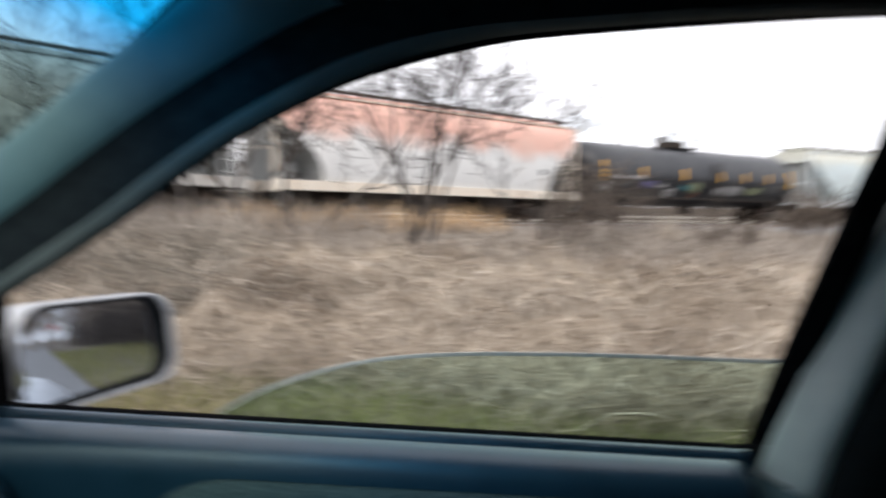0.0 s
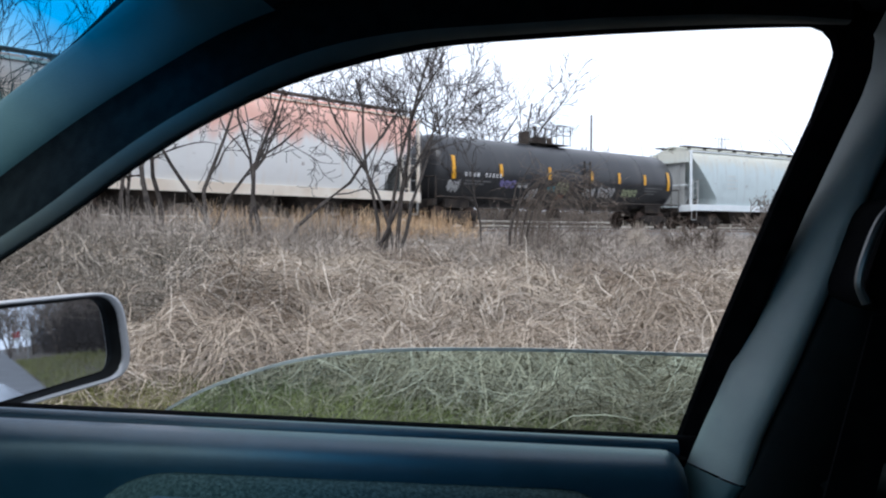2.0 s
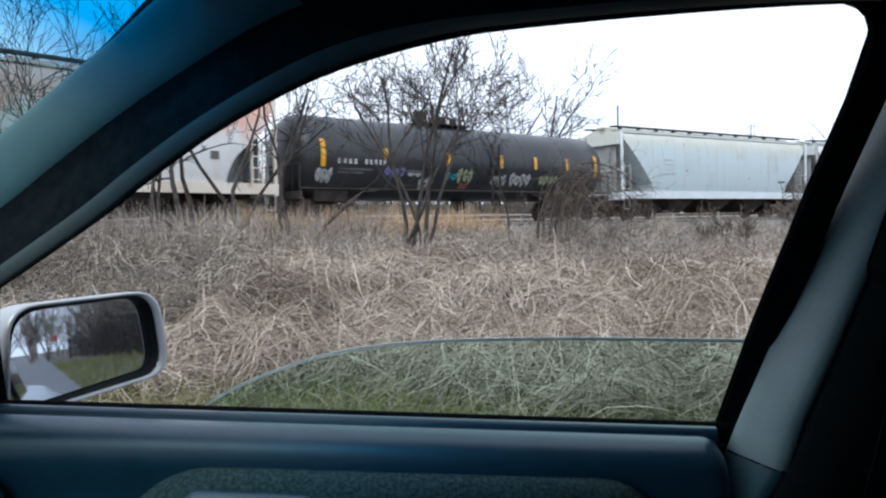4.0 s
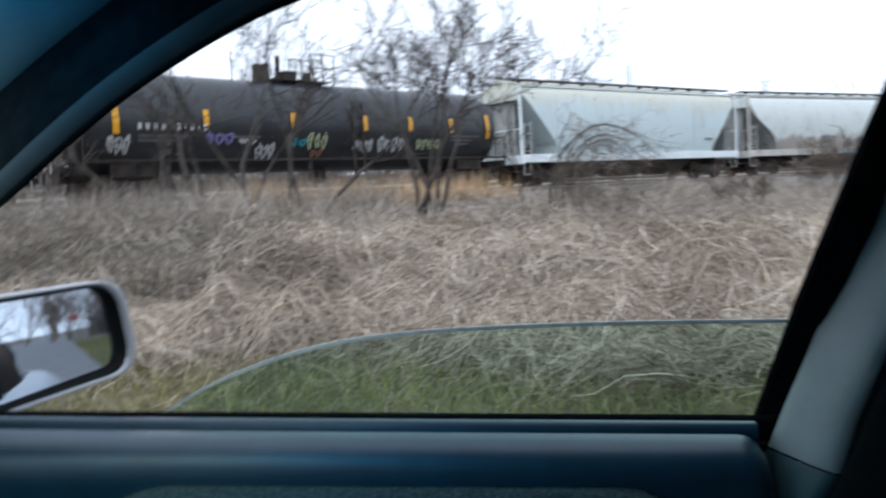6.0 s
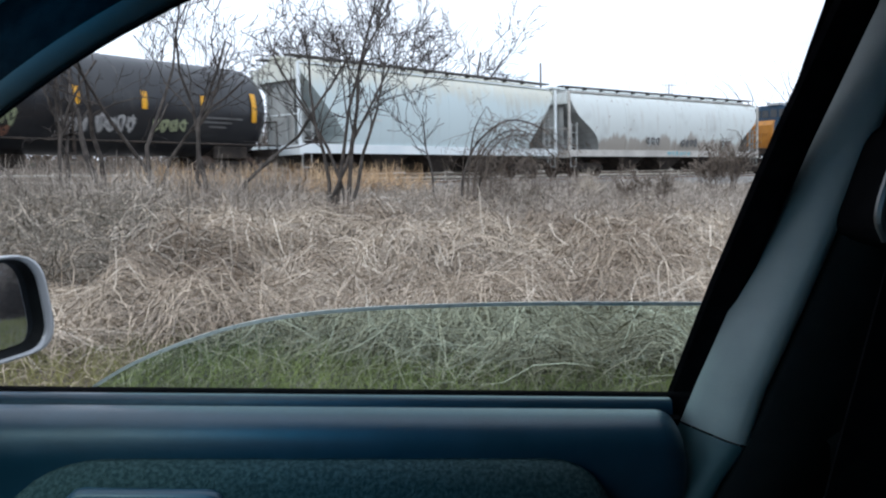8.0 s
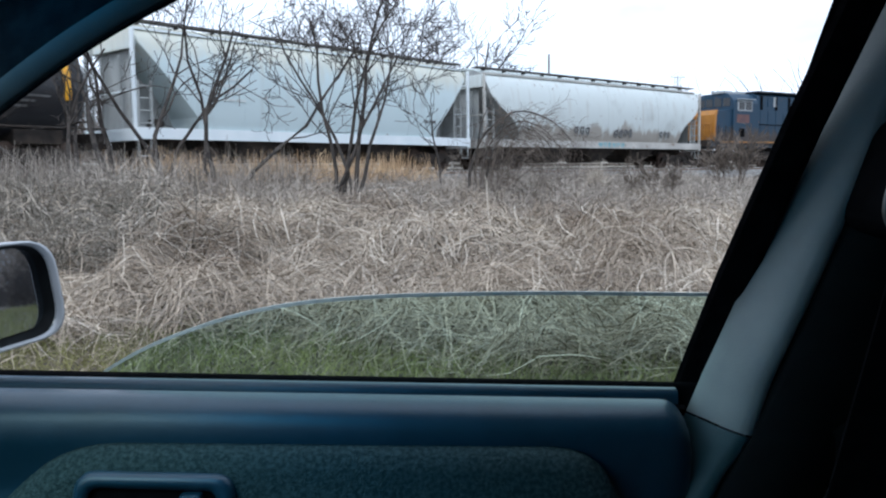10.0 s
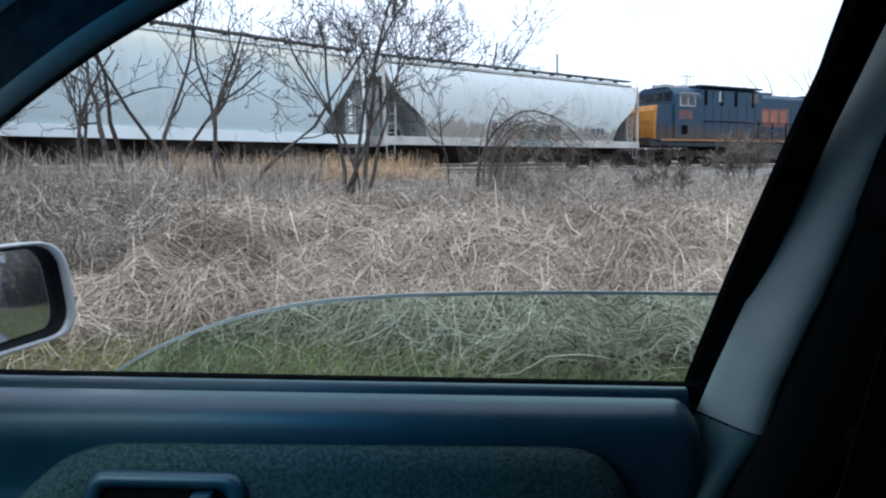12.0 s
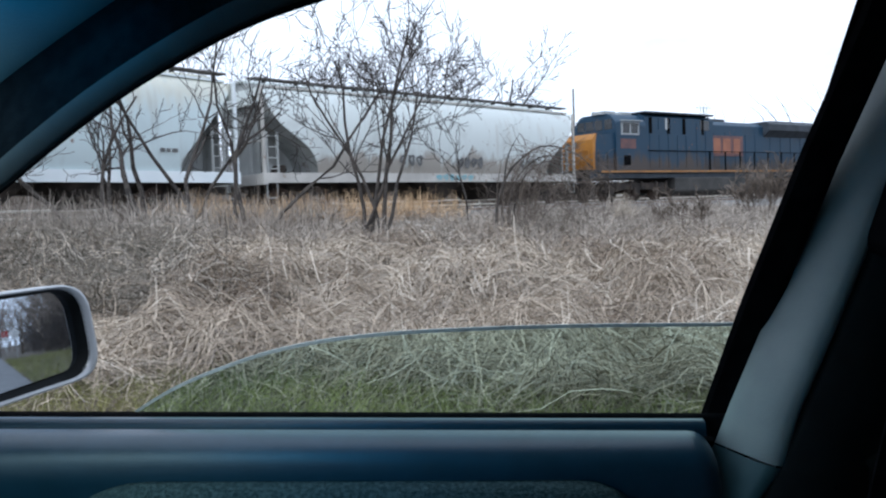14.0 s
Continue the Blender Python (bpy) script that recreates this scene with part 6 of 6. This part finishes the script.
def matted(name, spots, material, label, lens, pile, width, seed, category="weeds", segs=6, swirl=1.1, arch=0.10):
    """Long fallen stems: ribbons that lie over the mounds and hollows and arch above one another; all in one mesh."""
    rng = np.random.default_rng(seed)
    n = len(spots)
    root = np.array(spots)
    x, y = root[:, 0].copy(), root[:, 1].copy()
    a = np.array([5.0 * noise.noise((q[0] * 0.5, q[1] * 0.5, 6.3)) for q in spots]) + rng.normal(0, swirl, n) + np.pi * (rng.random(n) < 0.5)
    ln = rng.uniform(*lens, n)
    part_of_pile = rng.random(n) ** 0.6
    hump = np.abs(rng.normal(0, arch, n)) * ln
    wd = rng.uniform(*width, n) * np.clip(0.20 + 0.072 * root[:, 1], 0.45, 1.15)
    tw = rng.normal(0, 0.7, n)
    turn = rng.normal(0, 0.16, n)
    verts = np.zeros((n, segs + 1, 2, 3))
    for k in range(segs + 1):
        u = k / segs
        z = LIE.at(LIE.g, x, y) + pile * LIE.at(LIE.m, x, y) * part_of_pile + hump * np.sin(np.pi * u) * 2.2 + rng.normal(0, 0.012, n) + 0.015
        side = np.stack([-np.sin(a) * np.cos(tw), np.cos(a) * np.cos(tw), np.sin(tw)], 1)
        w = wd * (1 - 0.6 * u)
        p = np.stack([x, y, z], 1)
        verts[:, k, 0] = p - side * w[:, None] / 2
        verts[:, k, 1] = p + side * w[:, None] / 2
        x = x + np.cos(a) * ln / segs
        y = y + np.sin(a) * ln / segs
        a = a + turn + rng.normal(0, 0.24, n)
    return ribbons(name, verts, material, label, category)


def scatter(count, y0, y1, seed, power=1.0, slack=1.3, left=0.60, right=0.62, keep=None):
    """Roots on the ground between two distances, spread over the wedge that widens away from the car."""
    rnd = random.Random(seed)
    out = []
    while len(out) < count:
        y = y0 + (y1 - y0) * rnd.random() ** power
        x = rnd.uniform(-left * y - slack, right * y + slack)
        s, n = to_track(x, y)
        if n > -2.6 or (keep and not keep(x, y, n, rnd)):
            continue
        out.append((x, y, ground_z(x, y)))
    return out


def patchy(scale, seed, level):
    return lambda x, y, n, rnd: noise.noise((x * scale, y * scale, seed)) + rnd.uniform(-0.25, 0.25) > level


def weeds_edge(x):
    """Where the tall weeds begin: closer to the road towards the rear of the car."""
    return 5.5 - 1.2 * smoothstep(-0.9, 0.9, x) + 0.5 * noise.noise((x * 0.5, 2.0, 5.0))


def weeds_zone(x, y, n, rnd):
    return y > weeds_edge(x) and (n < -5.6 or rnd.random() < 0.4)


def bramble_zone(x, y, n, rnd):
    """A darker thicket ahead of the car, towards the shrubs."""
    return y > 7.5 and n < -4 and x < -0.27 * y + 0.9 * noise.noise((y * 0.6, x * 0.5, 8.0)) + rnd.uniform(-0.3, 0.3)


def weed_clumps(x, y, n, rnd):
    if not weeds_zone(x, y, n, rnd) or (bramble_zone(x, y, n, rnd) and rnd.random() < 0.65):
        return False
    return 0.9 * noise.noise((x * 0.95, y * 0.85, 9.3)) + noise.noise((x * 2.1, y * 1.8, 1.7)) + rnd.uniform(-0.25, 0.25) > -0.06


def open_weeds(x, y, n, rnd):
    """Tan mats: thin over the dark thicket and towards the railway."""
    if not weeds_zone(x, y, n, rnd) or (bramble_zone(x, y, n, rnd) and rnd.random() < 0.8):
        return False
    return rnd.random() > 0.75 * smoothstep(11, 17, y)


def green_zone(x, y, n, rnd):
    return y < weeds_edge(x) + rnd.uniform(-0.3, 1.3)


stalks("dead_weeds", scatter(15000, 4.3, 20, 51, 1.15, keep=weed_clumps), M_STRAW, "thick tangle of dead tan weeds bent to the ground", (0.35, 0.75), (0.4, 1.3), (0.35, 1.0), (0.007, 0.015), 1, segs=5)
stalks("grey_weeds", scatter(17000, 4.6, 20, 52, 0.9, keep=weed_clumps), M_STRAW_GREY, "greyish dead weeds matted under the tan ones", (0.3, 0.7), (0.2, 1.1), (0.3, 0.9), (0.006, 0.014), 2, segs=5)
matted("matted_weeds", scatter(36000, 4.3, 17, 71, 1.05, keep=open_weeds), M_STRAW, "long fallen tan weed stems matted over mounds", (0.30, 0.85), 0.46, (0.006, 0.013), 21, arch=0.06)
matted("matted_grey_weeds", scatter(24000, 4.3, 19, 72, 0.9, keep=weeds_zone), M_STRAW_GREY, "grey fallen weed stems under the tan ones", (0.30, 0.75), 0.36, (0.006, 0.012), 22, arch=0.05)
matted("fallen_canes", scatter(2600, 4.3, 14, 73, 1.0, keep=open_weeds), M_CANE, "pale fallen canes lying over the matted weeds", (0.4, 1.1), 0.50, (0.008, 0.015), 23, arch=0.08)
stalks("far_weeds", scatter(36000, 13, 34, 53, 0.9, keep=weeds_zone), M_STRAW_GREY, "grey-tan dead weeds sloping up to the railway", (0.35, 0.85), (0.6, 1.5), (0.15, 0.65), (0.010, 0.022), 3)
stalks("dark_brambles", scatter(13000, 7.5, 18, 63, 0.9, right=-0.2, keep=bramble_zone), M_BRAMBLE, "dark grey-brown brambles tangled among the weeds", (0.4, 1.0), (0.5, 1.5), (0.2, 0.8), (0.008, 0.018), 13, segs=5)
stalks("weed_stems", scatter(2600, 4.6, 18, 54, 1.0, keep=weeds_zone), M_STRAW, "pale standing weed stems", (0.6, 1.1), (0.9, 1.5), (0.1, 0.5), (0.006, 0.011), 4, segs=6)
stalks("broom_grass", [p for p in scatter(80000, 15, 34, 55) if -8.0 < to_track(p[0], p[1])[1] < -3.4 and -9 < to_track(p[0], p[1])[0] < 0.8 and noise.noise((p[0] * 0.35, p[1] * 0.35, 4.4)) > -0.16][:15000], M_BROOM, "upright orange-tan broom grass beside the track", (0.4, 1.15), (1.15, 1.57), (0.02, 0.22), (0.012, 0.024), 5, "grass")
stalks("tall_grey_weeds", [p for p in scatter(14000, 14.5, 21, 61, 1.0) if p[0] < -2.2 + 0.8 * noise.noise((p[1], 0.0, 2.0)) and to_track(p[0], p[1])[1] < -3.5][:6500], M_STRAW_GREY, "tall grey weeds standing round the shrubs", (0.6, 1.25), (1.0, 1.57), (0.05, 0.3), (0.010, 0.02), 11, segs=4)
stalks("verge_grass", scatter(26000, 3.2, 7.6, 56, 0.9, slack=2.0, keep=green_zone), M_GREEN, "short green grass of the roadside verge", (0.08, 0.24), (0.7, 1.5), (0.1, 0.5), (0.004, 0.009), 6, "grass", segs=3)
stalks("dry_verge_grass", scatter(15000, 3.4, 8.0, 57, 0.8, slack=2.0), M_STRAW, "dry yellow grass mixed into the verge", (0.12, 0.34), (0.4, 1.4), (0.2, 0.7), (0.004, 0.009), 7, "grass", segs=3)
rnd = random.Random(60)
roadside = [(rnd.uniform(-9, 6), rnd.uniform(1.95, 3.6), 0.0) for i in range(9000)]
stalks("roadside_grass", roadside, M_GREEN, "short rough grass at the edge of the road", (0.06, 0.2), (0.7, 1.5), (0.1, 0.5), (0.006, 0.012), 14, "grass", segs=2)
rnd = random.Random(58)
tuft = [(5.8 + rnd.gauss(0, 0.16), 25.4 + rnd.gauss(0, 0.2), ground_z(5.8, 25.4)) for i in range(170)]
stalks("grass_tuft", tuft, M_CANE, "pale tuft of tall dry grass by the track", (0.7, 1.2), (1.25, 1.57), (0.02, 0.2), (0.012, 0.02), 8, "grass")
rnd = random.Random(59)
back_verge = [(rnd.uniform(3, 60), 1.9 + 7 * rnd.random() ** 1.4, 0.0) for i in range(18000)]
stalks("rear_verge_grass", back_verge, M_GREEN, "rough green verge along the road behind the car", (0.12, 0.35), (0.7, 1.5), (0.1, 0.5), (0.012, 0.025), 9, "grass", segs=2)


# ---- what moves: the train and its wheels ----
def motions():
    times = [0.5 * i for i in range(29)]
    for ob, q, first, second in TRAIN:
        walk(ob, [(t, rail_pose(q + train_s(t), first, second)) for t in times])
    turns = [14.0 * i / 100 for i in range(101)]
    for ob, x, r in WHEELSETS:
        walk(ob, [(t, pose(x, 0, r) @ Matrix.Rotation((train_s(t) - train_s(0)) / r, 4, "Y")) for t in turns])


motions()
